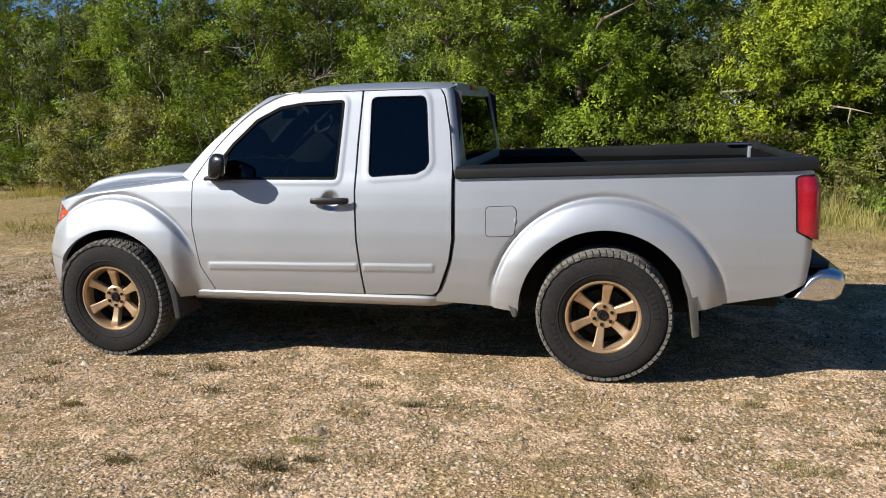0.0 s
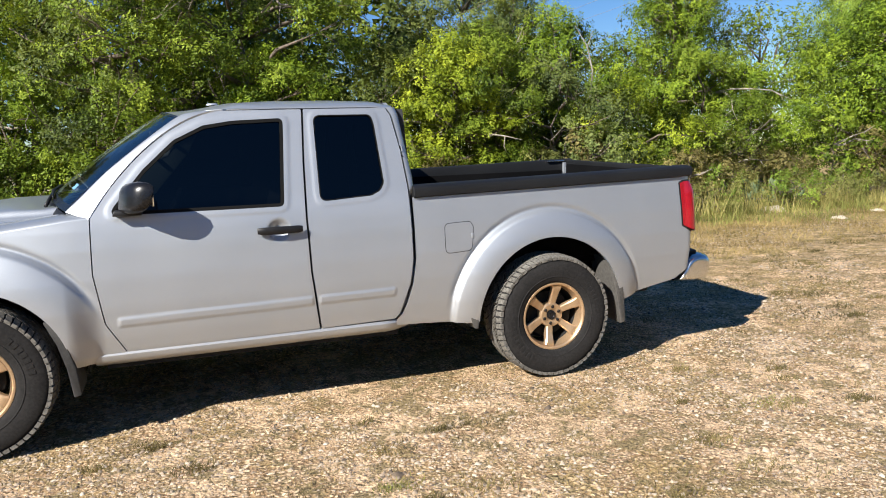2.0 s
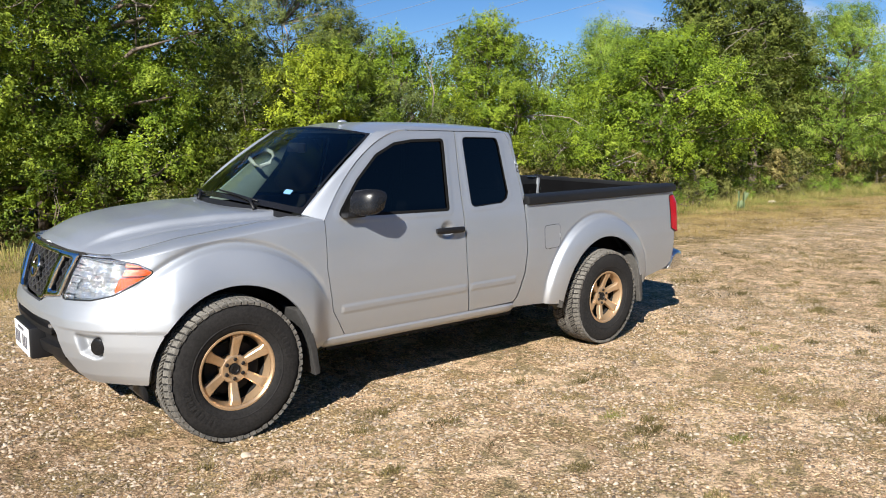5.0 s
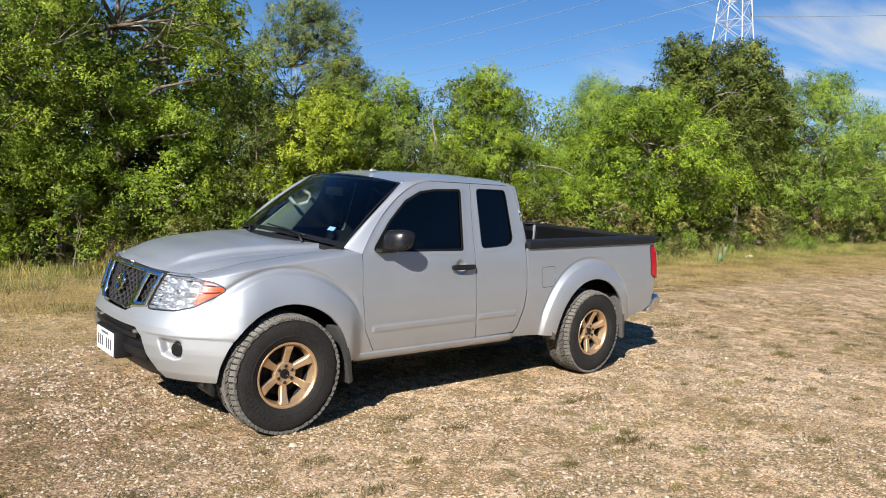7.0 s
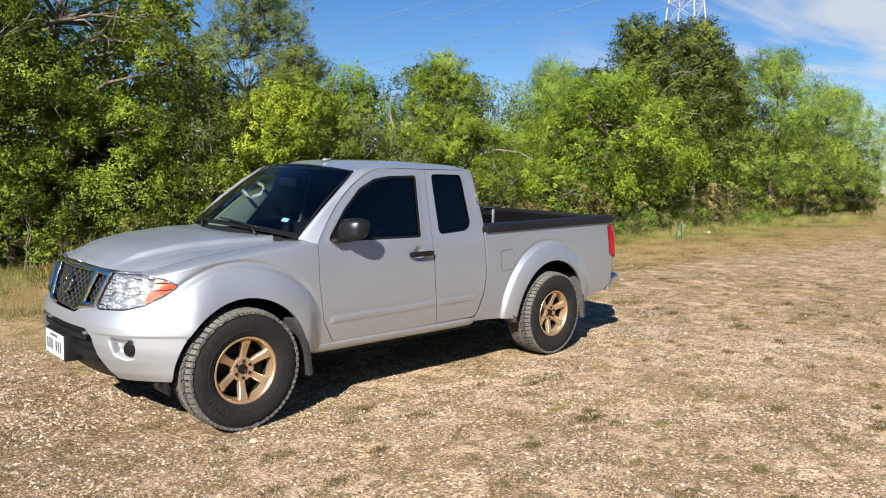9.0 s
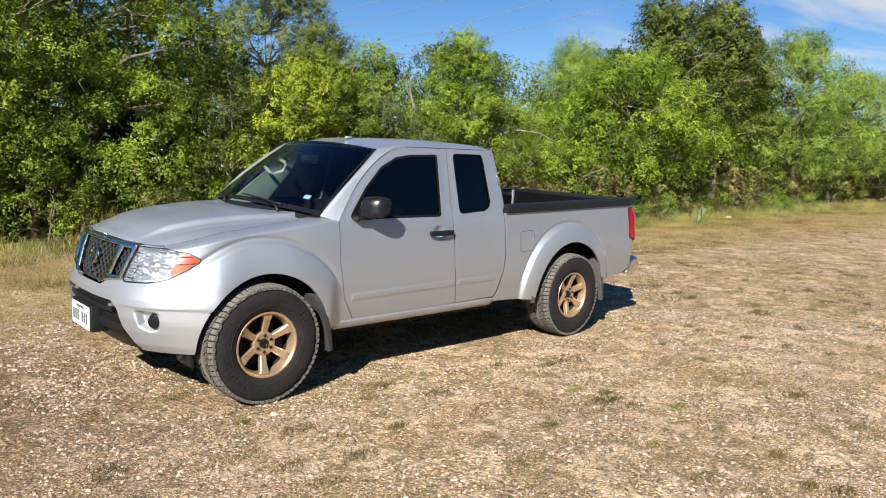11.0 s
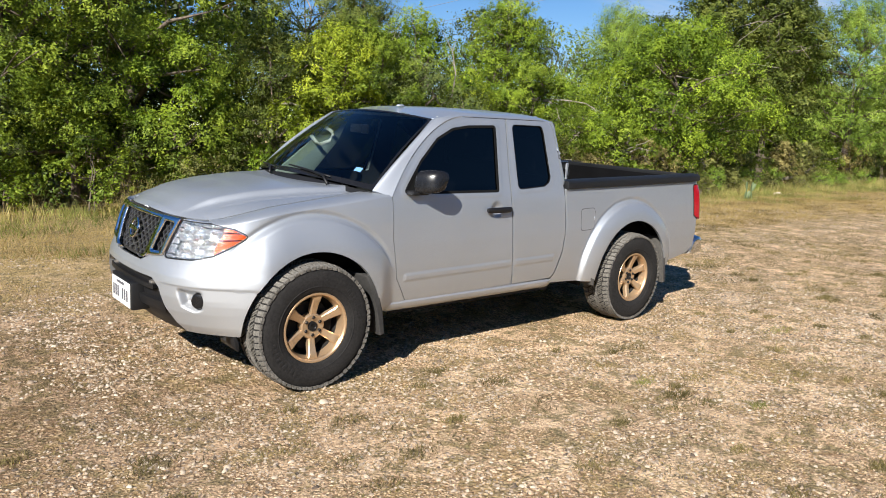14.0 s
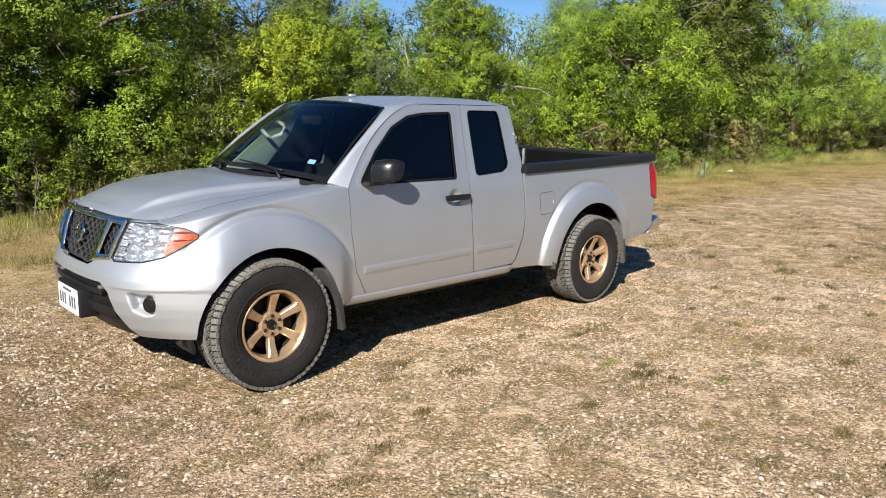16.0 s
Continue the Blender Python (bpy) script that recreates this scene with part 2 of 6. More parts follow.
    flat = ramp_node(n, l, thatch.outputs["Fac"], [(0.50, (0, 0, 0)), (0.57, (0.85, 0.85, 0.85))])
    brown = ramp_node(n, l, grit.outputs["Fac"], [(0.32, (0.07, 0.050, 0.022)), (0.48, (0.25, 0.190, 0.092)), (0.70, (0.46, 0.36, 0.19))])
    col = mix_node(n, l, flat.outputs["Color"], col, brown.outputs["Color"])
    # sparse olive moss and dead weeds in darker flecks
    fleck = noise_node(n, l, 15.0, 5, 0.7, co, 0.5)
    moss = ramp_node(n, l, fleck.outputs["Fac"], [(0.57, (0, 0, 0)), (0.64, (0.75, 0.75, 0.75))])
    col = mix_node(n, l, moss.outputs["Color"], col, (0.13, 0.105, 0.052))
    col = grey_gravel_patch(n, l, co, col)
    l.new(col, b.inputs["Base Color"])
    b.inputs["Specular IOR Level"].default_value = 0.2
    h1 = n.new("ShaderNodeMath")
    h1.operation = "MULTIPLY_ADD"
    h1.inputs[1].default_value = 0.7
    l.new(shape.outputs["Color"], h1.inputs[0])
    lump = noise_node(n, l, 42, 3, 0.6, co)
    l.new(lump.outputs["Fac"], h1.inputs[2])
    bump_node(n, l, h1.outputs[0], 1.0, 0.026, b)
    return m


GROUND = ground_material()


# ---------------------------------------------------------------- mesh helpers
def mesh_of(name, verts, faces, mat=None, smooth=False):
    me = bpy.data.meshes.new(name)
    me.from_pydata([tuple(v) for v in verts], [], faces)
    if mat is not None:
        me.materials.append(mat)
    if smooth:
        me.shade_smooth()
    me.update()
    return me


def quads_mesh(name, co, mat, sides=4):
    """A mesh of loose polygons from an (n * sides, 3) array."""
    me = bpy.data.meshes.new(name)
    co = np.ascontiguousarray(co, dtype=np.float32)
    n = len(co) // sides
    me.vertices.add(len(co))
    me.vertices.foreach_set("co", co.ravel())
    me.loops.add(len(co))
    me.loops.foreach_set("vertex_index", np.arange(len(co), dtype=np.int32))
    me.polygons.add(n)
    me.polygons.foreach_set("loop_start", np.arange(0, len(co), sides, dtype=np.int32))
    me.materials.append(mat)
    me.update(calc_edges=True)
    me.validate()
    return me


def child(name, me, parent, label=""):
    ob = new(name, me)
    ob.parent = parent
    return tagged(ob, label)


def tube(verts, faces, pts, radii, sides=7):
    """Adds a tapered tube through pts to verts and faces."""
    base = len(verts)
    pts = [Vector(p) for p in pts]
    for i, p in enumerate(pts):
        d = (pts[min(i + 1, len(pts) - 1)] - pts[max(i - 1, 0)]).normalized()
        a = d.orthogonal().normalized()
        b = d.cross(a)
        for k in range(sides):
            w = 2 * math.pi * k / sides
            verts.append(p + (a * math.cos(w) + b * math.sin(w)) * radii[i])
    for i in range(len(pts) - 1):
        for k in range(sides):
            k2 = (k + 1) % sides
            faces.append((base + i * sides + k, base + i * sides + k2, base + (i + 1) * sides + k2, base + (i + 1) * sides + k))
    faces.append(tuple(base + k for k in reversed(range(sides))))
    faces.append(tuple(base + (len(pts) - 1) * sides + k for k in range(sides)))


# ---------------------------------------------------------------- ground
def ground_z(x, y):
    """The lot's height: a low swell begins under the truck's far side."""
    t = min(1.0, max(0.0, (y + 0.65) / 1.6))
    z = 0.079 * t * t * (3 - 2 * t)
    if -16 <= x <= 30 and -10 <= y <= 14:
        near = max(abs(x) - 2.6, abs(y) - 1.4, 0.0)
        z += (0.010 * noise.noise((x * 0.9, y * 0.9, 0.3)) + 0.02 * noise.noise((x * 0.25, y * 0.25, 4.0))) * min(1.0, near / 1.5)
    return z


def ground_heights(x, y):
    return np.array([ground_z(float(a), float(b)) for a, b in zip(x, y)])


def build_ground():
    rng = np.random.default_rng(4)
    xs = np.concatenate([[-900, -300, -120, -60, -30], np.arange(-16, 30.1, 0.25), [36, 45, 60, 90, 160, 400, 900]])
    ys = np.concatenate([[-900, -300, -120, -60, -30, -18], np.arange(-10, 14.1, 0.2), [18, 24, 34, 60, 120, 300, 900]])
    verts, faces = [], []
    for y in ys:
        for x in xs:
            z = ground_z(float(x), float(y))
            verts.append((x, y, z))
    nx = len(xs)
    for j in range(len(ys) - 1):
        for i in range(nx - 1):
            a = j * nx + i
            faces.append((a, a + 1, a + 1 + nx, a + nx))
    g = new("ground", mesh_of("ground", verts, faces, GROUND, True))
    return tagged(g, "tan gravel lot turning to dry grass towards the trees", "ground", kind="structure")


build_ground()


# ---------------------------------------------------------------- trees
def leaves(rng, centres, out, per, spread, size, slim=0.45, droop=0.0, shoot=0.4):
    """Three-cornered leaves set along short shoots; out: the way each shoot faces."""
    k = len(centres)
    axis = out * 0.8 + rng.normal(0, 0.45, (k, 3)) + np.array([0, 0, 0.55 - droop])
    axis /= np.linalg.norm(axis, axis=1)[:, None]
    reach = shoot * rng.uniform(0.5, 1.3, (k, 1))
    n = k * per
    ax = np.repeat(axis, per, 0)
    u = rng.uniform(0, 1, (n, 1)) ** 0.8
    c = np.repeat(centres, per, 0) + ax * u * np.repeat(reach, per, 0) + rng.normal(0, 1, (n, 3)) * spread * (1.1 - 0.75 * u)
    nrm = np.repeat(out, per, 0) * 1.0 + rng.normal(0, 0.42, (n, 3)) + np.array([0, 0, 0.45])
    nrm /= np.linalg.norm(nrm, axis=1)[:, None]
    t = rng.normal(0, 0.8, (n, 3)) + ax * 0.6 + np.array([0, 0, -droop])
    t -= (t * nrm).sum(1)[:, None] * nrm
    t /= np.linalg.norm(t, axis=1)[:, None]
    b = np.cross(nrm, t)
    s = size * rng.uniform(0.6, 1.35, (n, 1))
    leaf = np.stack([c - t * s * 0.8 + b * s * slim, c - t * s * 0.6 - b * s * slim, c + t * s * 1.1], 1)
    leaf[:, :, 2] = np.maximum(leaf[:, :, 2], 0.02)
    return leaf.reshape(-1, 3)


def make_tree(kind, x, y, height, radius, low=0.08, lobes=16, clumps=34, per=22, size=0.055, seed=0,
              label="", name="tree", trunk_r=0.09, dead=2, slim=0.45, droop=0.0, spread=0.08, shoot=0.4, bark=None):
    """A tree of leaning limbs, each ending in a lobe of leaf clumps."""
    rng = np.random.default_rng(seed * 7919 + 13)
    root = new(name)
    root.location = (x, y, ground_z(x, y))
    verts, faces = [], []
    stems = 1 if radius > 2.4 else int(rng.integers(1, 4))
    forks = []
    for s in range(stems):
        lean = rng.normal(0, 0.12 * radius, 2)
        pts, rad = [], []
        for k in range(7):
            f = k / 6
            wob = rng.normal(0, 0.05 * radius, 2) * f
            pts.append((lean[0] * f + wob[0] + 0.12 * s, lean[1] * f + wob[1] + 0.1 * s, height * 0.72 * f - 0.1 * (k == 0)))
            rad.append(trunk_r * (1 - 0.8 * f) / math.sqrt(stems) * (1.35 if k == 0 else 1))
        tube(verts, faces, pts, rad, 8)
        forks += [Vector(p) for p in pts[1:]]
    cen, out = [], []
    for k in range(lobes):
        # lobes spread over the crown's envelope, wide in the middle, ragged at the top
        f = (k + rng.uniform(0.1, 0.9)) / lobes
        hz = low + (0.97 - low) * f
        wide = radius * (0.62 + 0.5 * math.sin(math.pi * min(1, hz * 1.02))) * (1.0 if hz < 0.7 else 1.0 - 0.75 * (hz - 0.7) / 0.3)
        ang = k * 2.399 + rng.normal(0, 0.35)
        rr = wide * math.sqrt(rng.uniform(0.15, 0.95))
        lc = Vector((math.cos(ang) * rr * 0.85, math.sin(ang) * rr * 0.85, hz * height))
        lr = min(0.85, radius * rng.uniform(0.20, 0.38))
        lz = lr * rng.uniform(0.36, 0.60)
        lc.z = min(lc.z, height - lz * 0.85)
        lc.z = max(lc.z, lz * 0.8)
        start = min(forks, key=lambda p: (p - lc).length + 2.2 * max(0, p.z - lc.z * 0.9))
        mid = (start + lc) * 0.5 + Vector(rng.normal(0, 0.08 * radius, 3))
        tube(verts, faces, [start, mid, lc], [trunk_r * 0.38, trunk_r * 0.25, 0.008], 5)
        for q in range(2 if size < 0.07 else 1):
            tip = lc + Vector(rng.normal(0, 1, 3)).normalized() * lr * rng.uniform(0.7, 1.05)
            tip.z = max(tip.z, 0.05)
            bend = (lc + tip) * 0.5 + Vector(rng.normal(0, 0.06, 3))
            tube(verts, faces, [mid.lerp(lc, 0.7), bend, tip], [0.014, 0.009, 0.004], 4)
        d = rng.normal(0, 1, (clumps, 3))
        d[:, 2] += 0.45
        d /= np.linalg.norm(d, axis=1)[:, None]
        r = rng.uniform(0.35, 1.10, (clumps, 1)) ** 0.5
        p = np.array(lc) + d * r * np.array([lr, lr, lz])
        cen.append(p)
        oo = d + 0.5 * np.array([math.cos(ang), math.sin(ang), 0.2])
        out.append(oo / np.linalg.norm(oo, axis=1)[:, None])
    wood = mesh_of("trunk", verts, faces, bark or BARK, True)
    child("trunk", wood, root)
    for k in range(dead):
        v2, f2 = [], []
        a = Vector(forks[int(rng.integers(len(forks) // 2, len(forks)))])
        ang = rng.uniform(-2.6, -0.5)
        p = [a]
        way = Vector((math.cos(ang), math.sin(ang), rng.uniform(-0.1, 0.5)))
        for q in range(4):
            way = (way + Vector(rng.normal(0, 0.3, 3))).normalized()
            p.append(p[-1] + way * radius * 0.27)
        tube(v2, f2, p, [0.026, 0.022, 0.017, 0.011, 0.004], 6)
        for q in (2, 3):
            e = p[q] + (way + Vector(rng.normal(0, 0.7, 3))).normalized() * radius * 0.25
            tube(v2, f2, [p[q], (p[q] + e) / 2 + Vector(rng.normal(0, 0.04, 3)), e], [0.011, 0.007, 0.003], 5)
        child("dead_branch", mesh_of("dead_branch", v2, f2, BARK_PALE, True), root, "bare pale dead branch")
    quad = leaves(rng, np.concatenate(cen), np.concatenate(out), per, spread, size, slim, droop, shoot)
    child("crown", quads_mesh("crown", quad, LEAF[kind], 3), root)
    return tagged(root, label, "tree" if name == "tree" else "shrub", group="trees behind the gravel lot" if name == "tree" else "brush under the trees")
LABELS = {
    "bright": "leafy tree with bright yellow-green sunlit foliage behind dry grass",
    "sunlit": "sunlit tree with pale yellow-green foliage above tan brush",
    "elm": "tall mid-green tree with dense foliage and brown trunk",
    "oak": "dark green oak with dense rounded crown in the thicket",
    "grey": "grey-green tree with fine leaves standing behind the thicket",
    "feather": "light green tree with fine feathery drooping foliage",
    "dry": "low dry olive-brown brush at the foot of the trees",
    "sage": "low grey-green bush at the edge of the dry grass",
}
# the trees that stand out: kind, x, y, height, radius
KEY_TREES = [
    ("elm", 0.9, 10.4, 8.0, 2.6), ("elm", -1.4, 11.0, 7.4, 2.6), ("grey", 7.6, 14.5, 7.4, 2.4),
    ("sunlit", 4.5, 8.6, 3.5, 1.30), ("oak", 5.9, 10.2, 4.1, 1.5), ("bright", 7.6, 10.0, 4.3, 1.6),
    ("bright", 10.4, 9.6, 5.0, 1.7), ("oak", 11.6, 10.6, 5.2, 1.8), ("feather", 18.6, 12.0, 6.2, 1.8),
    ("bright", 17.6, 8.9, 5.1, 3.1), ("oak", 25.0, 12.2, 8.7, 2.7), ("oak", 28.3, 11.4, 9.0, 2.7), ("oak", 31.2, 12.4, 7.9, 2.8), ("feather", 32.0, 9.4, 8.0, 3.4),
    ("feather", 39.0, 9.0, 6.8, 3.4), ("elm", 2.4, 12.6, 6.0, 1.7), ("oak", 8.0, 12.6, 5.3, 1.5), ("oak", 34.4, 13.6, 6.0, 2.5),
]
for k, (kind, x, y, h, r) in enumerate(KEY_TREES):
    big = r > 2.4
    far = x > 14
    make_tree(kind, x, y, h, r, low=0.20 if x > 6 else 0.10, lobes=40 if kind == "oak" and x > 20 else 58 if kind in ("feather", "grey") or x > 20 else 42 if big else 21, clumps=50 if big else 44, per=24 if x > 20 else 40 if far else 38,
              size=0.068 if x > 20 else 0.041 if far else 0.031, seed=k + 1, label=LABELS[kind], trunk_r=0.16 if big else 0.08,
              dead=4 if kind in ("elm", "grey") else 2, slim=0.22 if kind == "feather" else 0.48,
              droop=0.9 if kind == "feather" else 0.0, spread=0.12 if far else 0.075, shoot=0.5 if far else 0.32)
# the hedge of trees and shrubs between and beside them
rng = np.random.default_rng(21)


def treeline(x):
    """How far back the front of the thicket stands."""
    return float(np.interp(x, [-22, -14, -6, -2, 2, 6, 12, 20, 45], [15, 12.6, 10.8, 9.6, 8.6, 7.6, 7.9, 8.2, 9.0]))


x, k = -19.0, 0
while x < 13.5:
    kind = ("elm", "oak", "bright", "grey", "elm", "bright", "oak")[k % 7] if x < 5.5 else ("sunlit", "elm", "bright", "grey")[k % 4]
    gap = -5.2 < x < -2.4
    h = rng.uniform(3.6, 4.3) if gap else rng.uniform(4.6, 6.2) if x < 1.2 else rng.uniform(2.7, 3.8)
    r = rng.uniform(1.4, 1.9)
    make_tree(kind, x, treeline(x) + rng.uniform(0.9, 1.6), h, r, low=0.06, lobes=18, clumps=46, per=34, size=0.033, spread=0.075, shoot=0.32,
              seed=100 + k, label=LABELS[kind], trunk_r=0.08, dead=4 if k % 2 else 2)
    x += rng.uniform(1.5, 2.1)
    k += 1
# second row, deeper in the wood
x = -22.0
while x < 60:
    kind = ("oak", "oak", "elm")[k % 3]
    h = rng.uniform(5.5, 6.8) if x < -6 else rng.uniform(4.4, 5.2) if x < -1 else rng.uniform(3.8, 4.5) if x < 13 else rng.uniform(4.6, 5.6)
    make_tree(kind, x, treeline(x) + rng.uniform(4.2, 6.0), h, rng.uniform(2.0, 2.6), low=0.05, lobes=20, clumps=26, per=22 if 4 < x < 20 else 13,
              size=0.058 if 4 < x < 20 else 0.09, seed=300 + k, label=LABELS[kind], trunk_r=0.1, dead=0, spread=0.17, shoot=0.5)
    x += rng.uniform(2.6, 3.4)
    k += 1
# third row closes the wood on its deep side
x = -30.0
while x < 6:
    make_tree("oak", x, treeline(x) + rng.uniform(8.5, 10.5), rng.uniform(6.0, 7.2), rng.uniform(2.4, 3.0), low=0.02, lobes=18, clumps=22, per=11,
              size=0.17, seed=800 + k, label=LABELS["oak"], trunk_r=0.1, dead=0, spread=0.28, shoot=0.7)
    x += rng.uniform(2.8, 3.5)
    k += 1
# tall grey-olive bushes before the gap in the trees
for x, dy, h, r in ((-9.4, -0.4, 2.3, 1.3), (-7.6, -0.6, 2.7, 1.3), (-6.0, -0.3, 2.0, 1.1), (-4.6, -0.5, 2.4, 1.2), (-3.2, -0.2, 1.7, 0.9), (-11.4, -0.5, 2.4, 1.4)):
    make_tree("sage" if k % 3 else "elm", x, treeline(x) + dy, h, r, low=0.05, lobes=18, clumps=26, per=20, size=0.038, seed=900 + k,
              label="tall grey-olive bush with fine twigs before the trees", name="bush", trunk_r=0.04, dead=2, spread=0.07, shoot=0.35)
    k += 1
# low brush at the foot of the trees
x = -16.0
while x < 48:
    kind = ("sage", "sage", "elm", "elm", "oak", "sage", "bright")[k % 7] if x < 2 else ("dry", "sage", "elm", "dry", "oak", "sage", "bright")[k % 7] if x < 5 else ("dry", "sage", "dry", "elm", "dry")[k % 5] if x < 13 else ("oak", "sage", "oak", "elm", "dry")[k % 5]
    far = x > 12
    tall = 0.45 if x > 5 else 0.0
    make_tree(kind, x, treeline(x) + rng.uniform(-0.5, 0.5), rng.uniform(0.7, 1.5) + tall * rng.uniform(0.4, 1.8), rng.uniform(0.55, 0.95), low=0.12,
              lobes=10, clumps=18, per=16, size=0.046 if far else 0.034, seed=500 + k, label=LABELS[kind], name="bush",
              trunk_r=0.025, dead=2 if x > 5 and k % 2 else 0, spread=0.06, shoot=0.24)
    x += rng.uniform(0.85, 1.25) * (1.5 if far else 1)
    k += 1


# tangled weeds and seedlings in the grass before the brush
x = 5.0
while x < 30:
    make_tree(("sage", "feather", "sage", "feather")[k % 4], x, treeline(x) - rng.uniform(0.5, 1.3), rng.uniform(0.40, 0.85), rng.uniform(0.35, 0.6), low=0.10, lobes=7, clumps=16, per=16,
              size=0.026, seed=1200 + k, label="tangled olive-green weeds growing in the dry grass", name="bush", trunk_r=0.012, dead=0, spread=0.05, shoot=0.20)
    x += rng.uniform(0.5, 0.9) * (1.0 if x < 14 else 1.8)
    k += 1


# ---- an added, unseen wood far behind the camera; it blocks low sky light
rng = np.random.default_rng(63)
cen, out = [], []
for ang in np.linspace(-202, -18, 60):
    rad = rng.uniform(40, 52)
    tx, ty = rad * math.cos(radians(ang)), -4 + rad * math.sin(radians(ang))
    h, w = rng.uniform(9.0, 12.5), rng.uniform(2.4, 3.4)
    n = 54
    p = rng.normal(0, 1, (n, 3))
    p /= np.linalg.norm(p, axis=1)[:, None]
    cen.append(np.array([tx, ty, h * 0.5]) + p * np.array([w, w, h * 0.5]) * rng.uniform(0.5, 1.0, (n, 1)))
    out.append(p)
belt = leaves(rng, np.concatenate(cen), np.concatenate(out), 8, 0.55, 0.50, 0.6, 0.0, 0.9)
tagged(new("far_woods", quads_mesh("far_woods", belt, LEAF["oak"], 3)), "added unseen woods behind the camera that block low sky light", "woods", kind="stuff")


# ---------------------------------------------------------------- the truck's materials
def paint_material():
    m, n, l, b = material("silver_metallic_paint", (0.52, 0.55, 0.58), 0.34, 0.68)
    co = n.new("ShaderNodeTexCoord").outputs["Object"]
    flake = noise_node(n, l, 900, 2, 0.5, co)
    dust = noise_node(n, l, 2.2, 5, 0.6, co)
    sep = n.new("ShaderNodeSeparateXYZ")
    l.new(co, sep.inputs[0])
    c = ramp_node(n, l, flake.outputs["Fac"], [(0.3, (0.335, 0.358, 0.390)), (0.7, (0.425, 0.453, 0.493))])
    # road dust sticks to the lower panels
    mr = n.new("ShaderNodeMapRange")
    mr.inputs["From Min"].default_value = 0.85
    mr.inputs["From Max"].default_value = 0.38
    mr.inputs["To Max"].default_value = 0.55
    l.new(sep.outputs["Z"], mr.inputs["Value"])
    mu = n.new("ShaderNodeMath")
    mu.operation = "MULTIPLY"
    l.new(mr.outputs["Result"], mu.inputs[0])
    l.new(dust.outputs["Fac"], mu.inputs[1])
    l.new(mix_node(n, l, mu.outputs[0], c.outputs["Color"], (0.46, 0.41, 0.34)), b.inputs["Base Color"])
    rr = ramp_node(n, l, dust.outputs["Fac"], [(0.3, (0.50,) * 3), (0.7, (0.58,) * 3)])
    l.new(rr.outputs["Color"], b.inputs["Roughness"])
    b.inputs["Coat Weight"].default_value = 0.7
    b.inputs["Coat Roughness"].default_value = 0.10
    return m


def glass_material(name, tint, gloss=1.0, mirror_rough=0.01, ior=1.5):
    m = bpy.data.materials.new(name)
    m.use_nodes = True
    n, l = m.node_tree.nodes, m.node_tree.links
    n.clear()
    out = n.new("ShaderNodeOutputMaterial")
    tr = n.new("ShaderNodeBsdfTransparent")
    tr.inputs["Color"].default_value = (*tint, 1)
    gl = n.new("ShaderNodeBsdfGlossy")
    gl.inputs["Color"].default_value = (gloss, gloss, gloss, 1)
    gl.inputs["Roughness"].default_value = mirror_rough
    fr = n.new("ShaderNodeFresnel")
    fr.inputs["IOR"].default_value = ior
    mx = n.new("ShaderNodeMixShader")
    l.new(fr.outputs["Fac"], mx.inputs["Fac"])
    l.new(tr.outputs["BSDF"], mx.inputs[1])
    l.new(gl.outputs["BSDF"], mx.inputs[2])
    l.new(mx.outputs["Shader"], out.inputs["Surface"])
    return m


PAINT = paint_material()
GLASS_DARK = glass_material("tinted_side_glass", (0.025, 0.028, 0.032), 0.75)
GLASS_SHIELD = glass_material("windscreen_glass", (0.66, 0.74, 0.72), 1.0, 0.03, 1.5)
GLASS_LAMP = glass_material("clear_lamp_cover", (0.93, 0.94, 0.95))
CHROME = grain("chrome", (0.82, 0.83, 0.84), 0.09, 1.0, scale=30, spread=0.04, bump=0.0)
BUMPER_CHROME = grain("dulled_bumper_chrome", (0.78, 0.78, 0.77), 0.24, 1.0, scale=30, spread=0.06, bump=0.0)
BLACK_TRIM = grain("black_plastic_trim", (0.010, 0.010, 0.011), 0.5, scale=260, spread=0.3, bump=0.2, dist=0.0006, Specular_IOR_Level=0.3)
BLACK_GLOSS = grain("glossy_black_plastic", (0.010, 0.010, 0.011), 0.26, scale=60, spread=0.2, bump=0.0, Specular_IOR_Level=0.35)
BLACK_LINER = grain("textured_black_bed_liner", (0.005, 0.005, 0.0055), 0.9, scale=180, spread=0.5, bump=0.4, dist=0.002, Specular_IOR_Level=0.06)
BLACK_RAIL = grain("black_bed_rail_plastic", (0.009, 0.0095, 0.0105), 0.6, scale=180, spread=0.3, bump=0.2, dist=0.001, Specular_IOR_Level=0.3)
UNDER = grain("dark_underbody", (0.012, 0.011, 0.010), 0.95, scale=25, spread=0.5, bump=0.3, dist=0.004)
RUBBER = grain("dusty_tyre_rubber", (0.021, 0.020, 0.0195), 0.82, scale=70, spread=0.35, bump=0.25, dist=0.001, big=6, Specular_IOR_Level=0.2)
TREAD = grain("dusty_tyre_tread", (0.160, 0.150, 0.133), 0.92, scale=60, spread=0.45, bump=0.4, dist=0.002, big=8, Specular_IOR_Level=0.2)
BRONZE = grain("bronze_wheel_paint", (0.55, 0.385, 0.235), 0.34, 0.65, scale=140, spread=0.10, bump=0.05, dist=0.0005)
STEEL = grain("worn_steel", (0.30, 0.28, 0.26), 0.5, 0.8, scale=50, spread=0.35, bump=0.2)
FLAP = grain("dusty_grey_mud_flap", (0.085, 0.080, 0.073), 0.7, scale=60, spread=0.3, bump=0.2)
